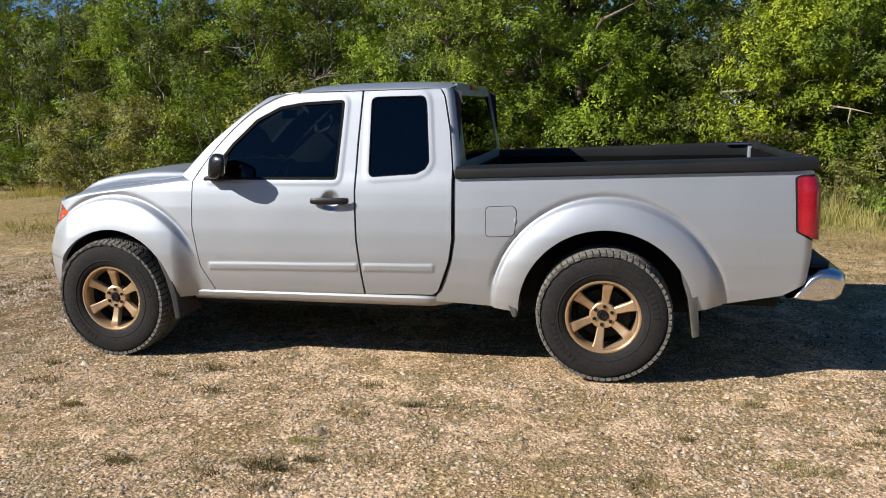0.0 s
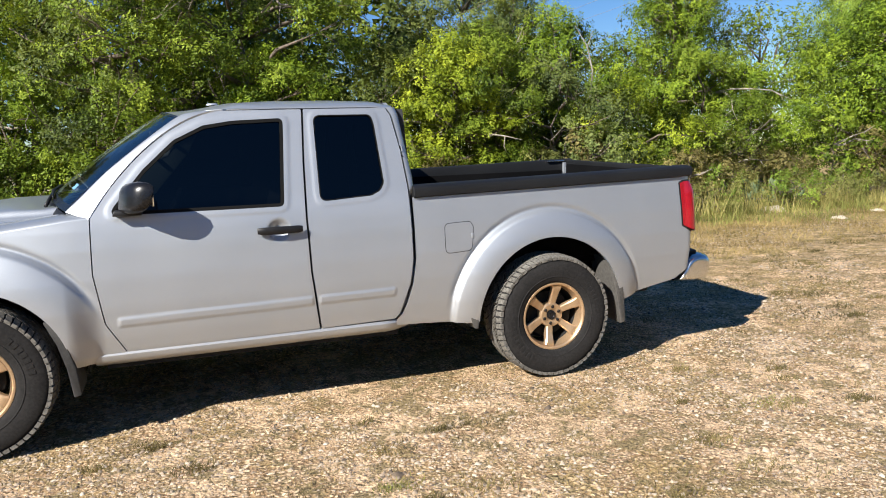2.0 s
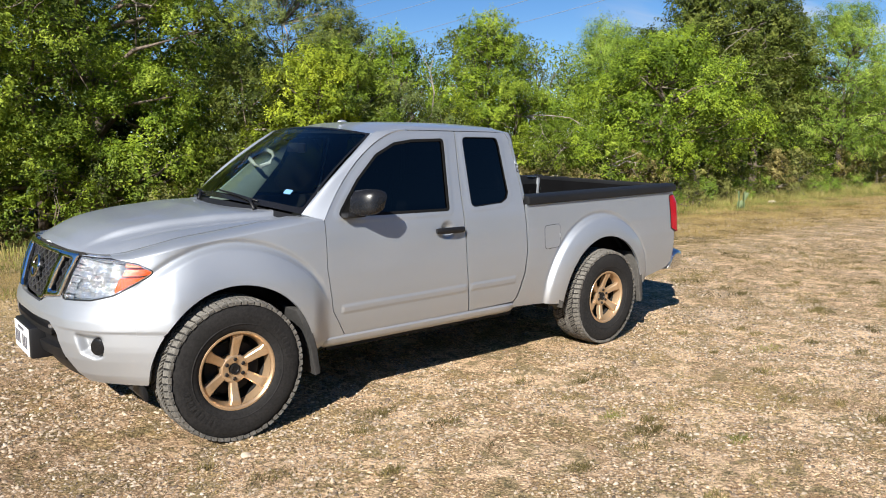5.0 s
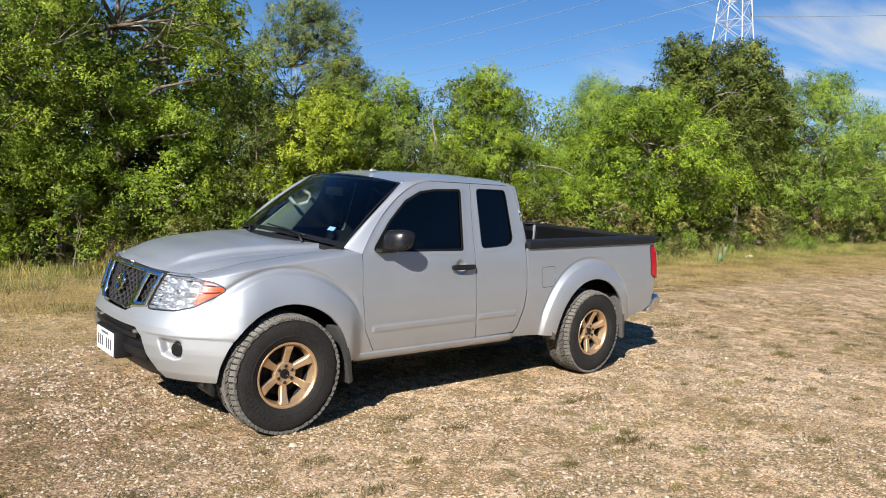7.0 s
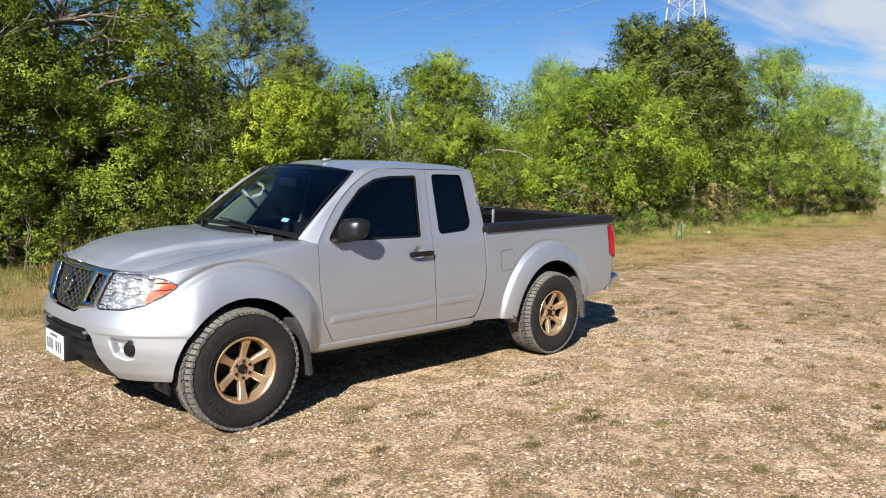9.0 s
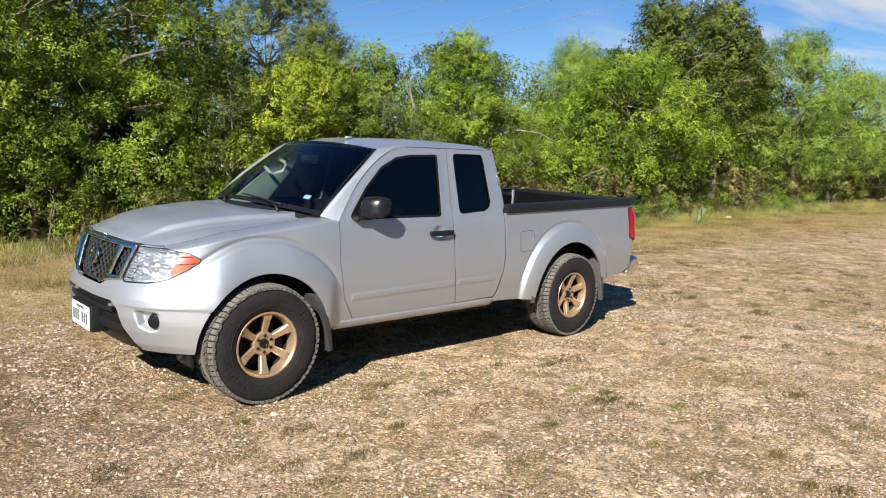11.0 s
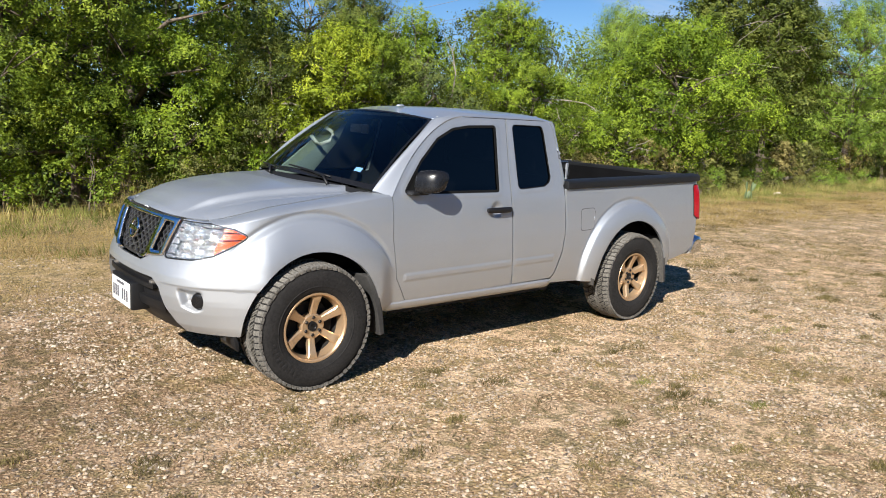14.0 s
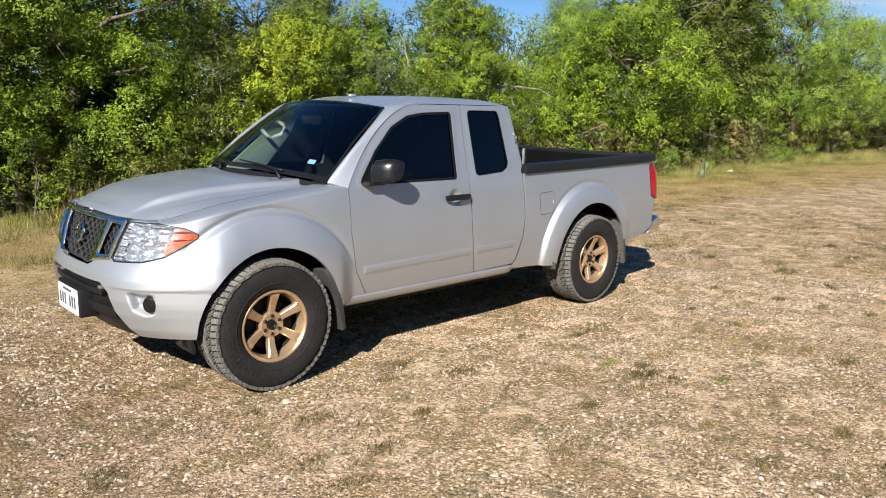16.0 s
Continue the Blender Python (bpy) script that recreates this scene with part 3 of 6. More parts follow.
GRILLE_WIRE = grain("silver_grey_grille_mesh", (0.20, 0.20, 0.215), 0.3, 0.8, scale=60, spread=0.2, bump=0.0)
FLAP_DARK = grain("dark_grey_mud_flap", (0.034, 0.033, 0.032), 0.75, scale=60, spread=0.3, bump=0.2)
SEAL = grain("matt_black_rubber", (0.007, 0.007, 0.007), 0.8, scale=120, spread=0.2, bump=0.0, Specular_IOR_Level=0.12)
CLOTH = grain("grey_cloth", (0.03, 0.03, 0.032), 0.9, scale=200, spread=0.3, bump=0.3, dist=0.001)
PALE_TRIM = grain("pale_grey_interior_trim", (0.66, 0.66, 0.62), 0.7, scale=90, spread=0.1, bump=0.1)
TRIM_GREY = grain("grey_green_interior_trim", (0.36, 0.43, 0.39), 0.75, scale=90, spread=0.15, bump=0.1)
RED_LENS = grain("red_tail_lens", (0.29, 0.006, 0.014), 0.14, scale=120, spread=0.25, bump=0.35, dist=0.002, Coat_Weight=0.7)
AMBER = grain("amber_lens", (0.72, 0.085, 0.012), 0.2, scale=140, spread=0.3, bump=0.5, dist=0.003, Coat_Weight=0.3)
REFLECTOR = grain("faceted_lamp_reflector", (0.80, 0.83, 0.88), 0.10, 0.88, scale=34, spread=0.2, bump=0.8, dist=0.012)
WHITE_PLATE = grain("white_plate_enamel", (0.78, 0.78, 0.76), 0.4, scale=60, spread=0.05, bump=0.0)
PLATE_INK = grain("dark_plate_ink", (0.10, 0.10, 0.12), 0.5, scale=60, spread=0.1, bump=0.0)
STICKER = grain("pale_blue_sticker", (0.14, 0.30, 0.52), 0.5, scale=60, spread=0.08, bump=0.0)


# ---------------------------------------------------------------- panel helpers
def smooth01(a, b, v):
    t = np.clip((v - a) / (b - a), 0, 1)
    return t * t * (3 - 2 * t)


def rounded(poly, radius, scale=(1.0, 1.0)):
    """A polygon with filleted corners; scale turns its units into metres while it is rounded."""
    p = np.array(poly, float) * np.array(scale)
    out = []
    n = len(p)
    for k in range(n):
        a, b, c = p[k - 1], p[k], p[(k + 1) % n]
        u, v = a - b, c - b
        lu, lv = np.linalg.norm(u), np.linalg.norm(v)
        u, v = u / lu, v / lv
        half = math.acos(max(-1.0, min(1.0, float(u @ v)))) / 2
        cut = min(radius / max(math.tan(half), 1e-3), 0.48 * lu, 0.48 * lv)
        for t in np.linspace(0, 1, 6):
            out.append((1 - t) ** 2 * (b + u * cut) + 2 * t * (1 - t) * b + t * t * (b + v * cut))
    return np.array(out) / np.array(scale)


def poly_dist(poly, u, v):
    """The signed distance from a polygon, less than 0 inside it."""
    p = np.array(poly, float)
    q = np.roll(p, -1, 0)
    d2 = np.full(u.shape, 1e9)
    inside = np.zeros(u.shape, bool)
    for (ax, ay), (bx, by) in zip(p, q):
        ex, ey = bx - ax, by - ay
        t = np.clip(((u - ax) * ex + (v - ay) * ey) / (ex * ex + ey * ey + 1e-12), 0, 1)
        d2 = np.minimum(d2, (u - ax - t * ex) ** 2 + (v - ay - t * ey) ** 2)
        cross = ((ay > v) != (by > v)) & (u < ex * (v - ay) / (ey if abs(ey) > 1e-12 else 1e-12) + ax)
        inside ^= cross
    d = np.sqrt(d2)
    return np.where(inside, -d, d)


def sheet(name, pos, field, mat, parent, out, hem=0.014, label="", thick=None):
    """A panel: the grid pos (nu, nv, 3), kept where field < 0, with its rim turned in by hem. out: a way that it faces."""
    nu, nv = field.shape
    bm = bmesh.new()
    ids, cuts = {}, {}

    def corner(i, j):
        if (i, j) not in ids:
            ids[i, j] = bm.verts.new(pos[i, j])
        return ids[i, j]

    def cut(a, b):
        key = (min(a, b), max(a, b))
        if key not in cuts:
            fa, fb = field[key[0]], field[key[1]]
            t = fa / (fa - fb)
            cuts[key] = bm.verts.new(pos[key[0]] * (1 - t) + pos[key[1]] * t)
        return cuts[key]

    neg = field < 0
    count = neg[:-1, :-1].astype(int) + neg[1:, :-1] + neg[1:, 1:] + neg[:-1, 1:]
    for i, j in zip(*np.nonzero(count)):
        ring = [(i, j), (i + 1, j), (i + 1, j + 1), (i, j + 1)]
        if count[i, j] == 4:
            loop = [corner(*r) for r in ring]
        else:
            loop = []
            for k in range(4):
                a, b = ring[k], ring[(k + 1) % 4]
                if neg[a]:
                    loop.append(corner(*a))
                if neg[a] != neg[b]:
                    loop.append(cut(a, b))
        if len(loop) > 2 and len(set(loop)) == len(loop):
            bm.faces.new(loop)
    bmesh.ops.remove_doubles(bm, verts=bm.verts, dist=0.0004)
    bm.normal_update()
    face = sum((f.normal * f.calc_area() for f in bm.faces), Vector())
    if face.dot(Vector(out)) < 0:
        bmesh.ops.reverse_faces(bm, faces=bm.faces)
        bm.normal_update()
    for f in bm.faces:
        f.smooth = True
    if hem:
        rim = [e for e in bm.edges if e.is_boundary]
        keep = {v: v.normal.copy() for e in rim for v in e.verts}
        made = bmesh.ops.extrude_edge_only(bm, edges=rim)["geom"]
        back = {}
        for e in rim:
            e.smooth = False
        news = [g for g in made if isinstance(g, bmesh.types.BMVert)]
        for v in news:
            near = [e.other_vert(v) for e in v.link_edges if e.other_vert(v) in keep]
            if near:
                v.co -= keep[near[0]] * hem
        for f in bm.faces:
            f.smooth = True
    me = bpy.data.meshes.new(name)
    bm.to_mesh(me)
    bm.free()
    me.materials.append(mat)
    return child(name, me, parent, label)


def mirrored(ob, parent):
    """The same part on the other side of the truck."""
    me = ob.data.copy()
    me.transform(Matrix.Diagonal((1, -1, 1, 1)))
    me.flip_normals()
    return child(ob.name.split(".")[0], me, parent, ob.get("label", ""))


def solid(name, bm, mat, parent, label="", smooth=True, bevel=0.0, seg=2):
    if bevel:
        bmesh.ops.bevel(bm, geom=list(bm.edges), offset=bevel, segments=seg, affect="EDGES", profile=0.5)
    bmesh.ops.recalc_face_normals(bm, faces=bm.faces)
    me = bpy.data.meshes.new(name)
    bm.to_mesh(me)
    bm.free()
    me.materials.append(mat)
    if smooth:
        me.shade_smooth()
        me.set_sharp_from_angle(angle=radians(38))
    return child(name, me, parent, label)


def block(a, b):
    bm = bmesh.new()
    bmesh.ops.create_cube(bm, size=1)
    for v in bm.verts:
        v.co = Vector([(a[k] + b[k]) / 2 + v.co[k] * (b[k] - a[k]) for k in range(3)])
    return bm


def prism(outline, a, b, axis="y"):
    """A prism over an outline in the other two axes."""
    bm = bmesh.new()
    rows = []
    for w in (a, b):
        rows.append([bm.verts.new({"y": (p, w, q), "x": (w, p, q), "z": (p, q, w)}[axis]) for p, q in outline])
    bm.faces.new(rows[0])
    bm.faces.new(list(reversed(rows[1])))
    n = len(outline)
    for k in range(n):
        bm.faces.new((rows[0][k], rows[1][k], rows[1][(k + 1) % n], rows[0][(k + 1) % n]))
    return bm


def lathe(profile, centre, segments=64, axis_y=True):
    """A body of revolution about the y axis: profile of (radius, y)."""
    bm = bmesh.new()
    rows = []
    for r, y in profile:
        rows.append([bm.verts.new((centre[0] + r * math.cos(2 * math.pi * k / segments), y, centre[2] + r * math.sin(2 * math.pi * k / segments)))
                     for k in range(segments)])
    for i in range(len(rows) - 1):
        for k in range(segments):
            k2 = (k + 1) % segments
            bm.faces.new((rows[i][k], rows[i][k2], rows[i + 1][k2], rows[i + 1][k]))
    return bm


def loft_rows(rows, close=False):
    bm = bmesh.new()
    vs = [[bm.verts.new(p) for p in row] for row in rows]
    for i in range(len(vs) - 1):
        for k in range(len(vs[i]) - (0 if close else 1)):
            k2 = (k + 1) % len(vs[i])
            bm.faces.new((vs[i][k], vs[i][k2], vs[i + 1][k2], vs[i + 1][k]))
    return bm


# ---------------------------------------------------------------- the truck's form
# front is towards -x, the driver's side towards -y
F_ARCH, R_ARCH = (-1.575, 0.40, 0.455), (1.60, 0.40, 0.492)


def arch_dist(arch, x, z):
    d = np.hypot(x - arch[0], np.maximum(z - arch[1], 0))
    return d - arch[2]


def flare(arch, x, z, outer, amount, fade=None):
    """How far the wheel-arch flare stands out."""
    d = np.hypot(x - arch[0], (z - arch[1]) * np.where(z > arch[1], 1.0, 0.35))
    s = np.clip((outer - d) / (outer - arch[2]), 0, 1)
    f = 0.021 * smooth01(0.0, 0.11, s) + (amount - 0.006) * np.sin(s * math.pi / 2) ** 0.8
    groove = 0.013 * np.exp(-((d - outer - 0.012) / 0.014) ** 2) * smooth01(arch[1] + 0.05, arch[1] + 0.25, z)
    return f - groove


def cab_half(z):
    return np.interp(z, [0.36, 0.40, 0.45, 0.55, 0.70, 0.85, 1.00, 1.10, 1.165, 1.195, 1.30, 1.66, 1.70],
                     [0.82, 0.845, 0.875, 0.893, 0.908, 0.912, 0.905, 0.893, 0.880, 0.870, 0.846, 0.764, 0.750])


def front_half(z):
    return np.interp(z, [0.34, 0.40, 0.55, 0.70, 0.80, 0.90, 1.00, 1.12], [0.855, 0.875, 0.893, 0.895, 0.888, 0.876, 0.862, 0.848])


def overhang(z):
    return np.interp(z, [0.34, 0.42, 0.50, 0.58, 0.655, 0.70, 0.735, 0.78, 0.92, 1.05], [0.55, 0.615, 0.642, 0.653, 0.651, 0.643, 0.630, 0.611, 0.567, 0.51])


def shell(phi, v, push=0.0):
    """The front end: phi from 0 (nose) to 90 degrees round the corner, then on along the wing; v: 0 sill to 1 hood seam.
    phi beyond 90 counts centimetres along the wing."""
    phi, v = np.broadcast_arrays(np.asarray(phi, float), np.asarray(v, float))
    side = np.sign(phi)
    p = np.abs(phi)
    on_wing = p > 90
    arc = np.radians(np.minimum(p, 90))
    x_wing = -1.75 + np.where(on_wing, (p - 90) * 0.01, 0)
    top = np.where(on_wing, np.interp(x_wing, [-1.75, -1.1, -0.9], [1.105, 1.185, 1.20]), np.interp(p, [0, 28, 50, 60, 90], [1.044, 1.034, 1.024, 1.034, 1.105]))
    roll = np.where(on_wing, 0.034, np.interp(p, [0, 46, 62, 90], [0.018, 0.018, 0.028, 0.034]))
    z0 = top - roll
    low = 0.34
    th = np.clip((v - 0.8) / 0.2, 0, 1) * math.pi / 2
    z = np.where(v < 0.8, low + (z0 - low) * v / 0.8, z0 + roll * np.sin(th))
    zz = np.minimum(z, z0)
    mix = smooth01(-1.75, -1.05, x_wing)
    b = front_half(zz) * (1 - mix) + cab_half(zz) * mix
    seam = np.where(on_wing, np.interp(x_wing, [-1.75, -0.95], [0.725, 0.742]), 0.725)
    b = seam + (b - seam) * np.cos(th)
    a = overhang(zz) - roll * 0.9 * (1 - np.cos(th))
    n = 2.6
    ca, sa = np.cos(arc), np.sin(arc)
    x = np.where(on_wing, x_wing, -1.75 - a * np.maximum(ca, 0) ** (2 / n))
    w = np.where(on_wing, b, b * np.maximum(sa, 1e-9) ** (2 / n))
    grow = flare(F_ARCH, x, z, 0.66, 0.052) * smooth01(-2.16, -1.88, x) * np.cos(th) * (1 - smooth01(-1.13, -0.955, x))
    w = w + grow
    # crease that runs round the bumper
    step = 0.0045 * smooth01(0.648, 0.656, z) * (1 - smooth01(0.660, 0.76, z)) * smooth01(22, 34, p) * smooth01(-1.85, -1.92, x)
    w = w + step * np.where(on_wing, 1, sa)
    x = x - step * np.where(on_wing, 0, ca)
    if np.any(push):
        x = x - push * np.where(on_wing, 0, ca)
        w = w + push * np.where(on_wing, 1, sa)
    return np.stack([x, -side * w, z], -1)


def shell_grid(p0, p1, np_, nv, push=0.0, v0=0.0, v1=1.0):
    ph = np.linspace(p0, p1, np_)[:, None]
    v = np.linspace(v0, v1, nv)[None, :]
    g = shell(ph, v, push)
    return np.broadcast_to(ph, g.shape[:2]), g


truck = tagged(new("pickup_truck"), "silver extended-cab pickup truck on bronze wheels parked on gravel", "pickup truck")

# ---- wings (front fenders)
LAMP = rounded([(29.5, 1.012), (50, 1.012), (64, 0.992), (74, 0.948), (64, 0.893), (54, 0.838), (42, 0.806), (24, 0.792)], 0.02, (0.0095, 1.0))


def lamp_dist(p, z, grow=0.0):
    return poly_dist(LAMP * np.array([0.0095, 1.0]), np.abs(p) * 0.0095, z) - grow


ph, g = shell_grid(50, 184, 210, 110)
x, z = g[..., 0], g[..., 2]
door_edge = np.interp(z, [0.40, 0.452, 0.62, 0.88, 1.165, 1.3], [-0.833, -0.862, -0.955, -0.992, -0.985, -0.96])
fend = np.maximum.reduce([-arch_dist(F_ARCH, x, z), np.where(z < 0.95, np.where(x < -1.6, np.maximum(0.6405 - z, (66.0 - ph) * 0.0095), -1.0), (51.0 - ph) * 0.0095), x - (door_edge - 0.003), 0.415 - z, -lamp_dist(ph, z, 0.004)])
fender = sheet("fender", g, fend, PAINT, truck, (0, -1, 0.2), 0.028)
mirrored(fender, truck)

# ---- front bumper
ph, g = shell_grid(-118, 118, 330, 150)
x, z = g[..., 0], g[..., 2]
ap = np.abs(ph)
# pocket for the fog lamp
fog = poly_dist(rounded([(35.5, 0.645), (51, 0.635), (51, 0.52), (46, 0.505), (38.5, 0.53)], 0.025, (0.0105, 1.0)) * np.array([0.0105, 1.0]), ap * 0.0105, z)
pocket = 0.050 * (1 - smooth01(-0.040, 0.002, fog))
g = g + np.stack([pocket * np.cos(np.radians(np.minimum(ap, 90))), np.sign(ph) * pocket * np.sin(np.radians(np.minimum(ap, 90))), 0 * pocket], -1)
GRILLE = rounded([(-29, 1.024), (29, 1.024), (23.5, 0.80), (14, 0.782), (9, 0.742), (-9, 0.742), (-14, 0.782), (-23.5, 0.80)], 0.012, (0.0125, 1.0))


def grille_dist(poly, p, z):
    return poly_dist(np.array(poly) * np.array([0.0125, 1.0]), p * 0.0125, z)


intake = grille_dist(rounded([(-20, 0.668), (20, 0.668), (25, 0.62), (28, 0.52), (35, 0.40), (39, 0.30), (-39, 0.30), (-35, 0.40), (-28, 0.52), (-25, 0.62)], 0.03, (0.0125, 1.0)), ph, z)
bump = np.maximum.reduce([-arch_dist(F_ARCH, x, z), np.where(z < 0.95, np.minimum(z - 0.6398, (ap - 66.0) * 0.0095), x + 1.975), x + 1.6, 0.372 - z, -lamp_dist(ph, z, 0.005),
                          -grille_dist(GRILLE, ph, z), -intake, z - 1.02, np.where(ap < 30, z - 0.82, -1.0)])
bumper = sheet("front_bumper", g, bump, PAINT, truck, (-1, 0, 0), 0.03, "silver painted bumper cover")

# lower black valance and intake
ph, g = shell_grid(-44, 44, 120, 60, -0.045)
z = g[..., 2]
sheet("valance", g, np.maximum.reduce([z - 0.70, 0.35 - z, (np.abs(ph) - np.interp(z, [0.42, 0.50], [44, 33])) * 0.0105]), BLACK_TRIM, bumper, (-1, 0, 0), 0.05, "black lower valance")
for zc, dz, pmax in ((0.50, 0.030, 27), (0.605, 0.014, 20)):
    ph, g = shell_grid(-pmax, pmax, 70, 60, -0.012)
    sheet("intake_bar", g, np.abs(g[..., 2] - zc) - dz, BLACK_TRIM, bumper, (-1, 0, 0), 0.04)
for s in (-1, 1):
    solid("air_dam", prism([(-2.062, 0.385), (-2.042, 0.385), (-2.026, 0.33), (-2.018, 0.285), (-2.034, 0.275), (-2.048, 0.30)], s * 0.60, s * 0.815), BLACK_TRIM, bumper, "black deflector", bevel=0.006)
# tow hooks' brackets inside the intake
for y in (-0.33, 0.33):
    solid("tow_hook", block((-2.36, y - 0.02, 0.585), (-2.27, y + 0.02, 0.635)), STEEL, bumper, bevel=0.008)
# fog lamps
for s in (-1, 1):
    c = shell(np.array([48.2 * -s]), np.array([0.285]))[0]
    bm = bmesh.new()
    prof = [(0.0, -0.006), (0.021, -0.012), (0.036, -0.006), (0.041, 0.004), (0.044, 0.03)]
    rows = []
    for r, h in prof:
        rows.append([bm.verts.new((h, r * math.cos(2 * math.pi * k / 28), r * math.sin(2 * math.pi * k / 28) * 1.15)) for k in range(28)])
    for i in range(len(rows) - 1):
        for k in range(28):
            bm.faces.new((rows[i][k], rows[i][(k + 1) % 28], rows[i + 1][(k + 1) % 28], rows[i + 1][k]))
    bmesh.ops.remove_doubles(bm, verts=bm.verts, dist=0.0001)
    fl = solid("fog_lamp", bm, BLACK_GLOSS, bumper, "round dark fog lamp")
    fl.matrix_local = Matrix.Translation((c[0] + 0.004, c[1] - 0.004 * s, 0.576)) @ Matrix.Rotation(radians(38) * -s, 4, "Z")

# plate on its black holder
holder = solid("plate_holder", prism([(-0.20, 0.42), (0.17, 0.42), (0.17, 0.595), (-0.20, 0.595)], -2.425, -2.30, "x"), BLACK_TRIM, bumper, bevel=0.012)
plate = solid("license_plate", prism([(-0.182, 0.432), (0.148, 0.432), (0.148, 0.584), (-0.182, 0.584)], -2.432, -2.4255, "x"), WHITE_PLATE, truck, "white front licence plate", bevel=0.002)
for k in range(7):
    if k == 3:
        continue
    y0 = 0.118 - k * 0.041
    solid("plate_character", block((-2.4345, y0 - 0.023, 0.466), (-2.4318, y0, 0.536)), PLATE_INK, plate)
solid("plate_character", block((-2.4345, -0.085, 0.556), (-2.4318, 0.05, 0.572)), PLATE_INK, plate)

# ---- grille: honeycomb behind chrome bars
ph, g = shell_grid(-32, 32, 130, 110, -0.035, 0.45, 1.0)
z = g[..., 2]
grille = sheet("grille", g, grille_dist(GRILLE, ph, z), UNDER, truck, (-1, 0, 0), 0.03, "dark mesh grille with chrome V frame")
CENTRE = rounded([(-14.6, 0.998), (14.6, 0.998), (10.6, 0.790), (7.5, 0.768), (-7.5, 0.768), (-10.6, 0.790)], 0.014, (0.0125, 1.0))
SIDE = rounded([(18.8, 0.994), (25.6, 0.990), (21.4, 0.826), (15.2, 0.816)], 0.010, (0.0125, 1.0))
SIDE_L = SIDE * np.array([-1, 1])
ph, g = shell_grid(-32, 32, 330, 220, 0.004, 0.5, 1.0)
z = g[..., 2]
frame_d = np.maximum.reduce([grille_dist(GRILLE, ph, z), -grille_dist(CENTRE, ph, z), -grille_dist(SIDE, ph, z), -grille_dist(SIDE_L, ph, z)])
V_OUT = rounded([(-16.4, 1.03), (16.4, 1.03), (12.6, 0.775), (8.5, 0.738), (-8.5, 0.738), (-12.6, 0.775)], 0.01, (0.0125, 1.0))
swell = np.sqrt(np.clip(1 - (1 - np.clip(-frame_d, 0, 0.014) / 0.014) ** 2, 0, 1))
_, g = shell_grid(-32, 32, 330, 220, 0.002 + 0.014 * swell, 0.5, 1.0)
sheet("chrome_frame", g, np.maximum(frame_d, -np.minimum.reduce([np.abs(grille_dist(V_OUT, ph, z)) - 0.002])), CHROME, grille, (-1, 0, 0), 0.018, "chrome frame")
# honeycomb wires
ph, g = shell_grid(-28, 28, 290, 170, -0.016, 0.5, 0.98)
z = g[..., 2]
u = ph * 0.0125
cell = 0.040
d1 = np.abs((u + z * 0.8) / cell - np.round((u + z * 0.8) / cell)) * cell
d2 = np.abs((u - z * 0.8) / cell - np.round((u - z * 0.8) / cell)) * cell
wires = np.maximum(np.minimum(d1, d2) - 0.0036, np.minimum.reduce([grille_dist(CENTRE, ph, z), grille_dist(SIDE, ph, z), grille_dist(SIDE_L, ph, z)]))
sheet("mesh", g, wires, GRILLE_WIRE, grille, (-1, 0, 0), 0.012, "black diamond mesh")
# badge: a plain ring with a bar
bm = bmesh.new()
for k in range(40):
    a0 = 2 * math.pi * k / 40
    ring = []
    for q in range(8):
        b0 = 2 * math.pi * q / 8
        rr = 0.056 + 0.010 * math.cos(b0)
        ring.append(bm.verts.new((0.008 * math.sin(b0), rr * math.cos(a0), rr * math.sin(a0))))
bm.verts.ensure_lookup_table()
for k in range(40):
    for q in range(8):
        bm.faces.new((bm.verts[k * 8 + q], bm.verts[k * 8 + (q + 1) % 8], bm.verts[((k + 1) % 40) * 8 + (q + 1) % 8], bm.verts[((k + 1) % 40) * 8 + q]))
BADGE_AT = Matrix.Translation((float(shell(np.array([0.0]), np.array([0.655]), 0.012)[0][0]), 0, 0.902)) @ Matrix.Rotation(radians(17), 4, "Y")
bm.transform(BADGE_AT)
badge = solid("badge", bm, CHROME, grille, "plain chrome ring with a bar")
bm = block((-0.008, -0.074, -0.013), (0.006, 0.074, 0.013))
bm.transform(BADGE_AT)
solid("badge_bar", bm, CHROME, badge, bevel=0.003)

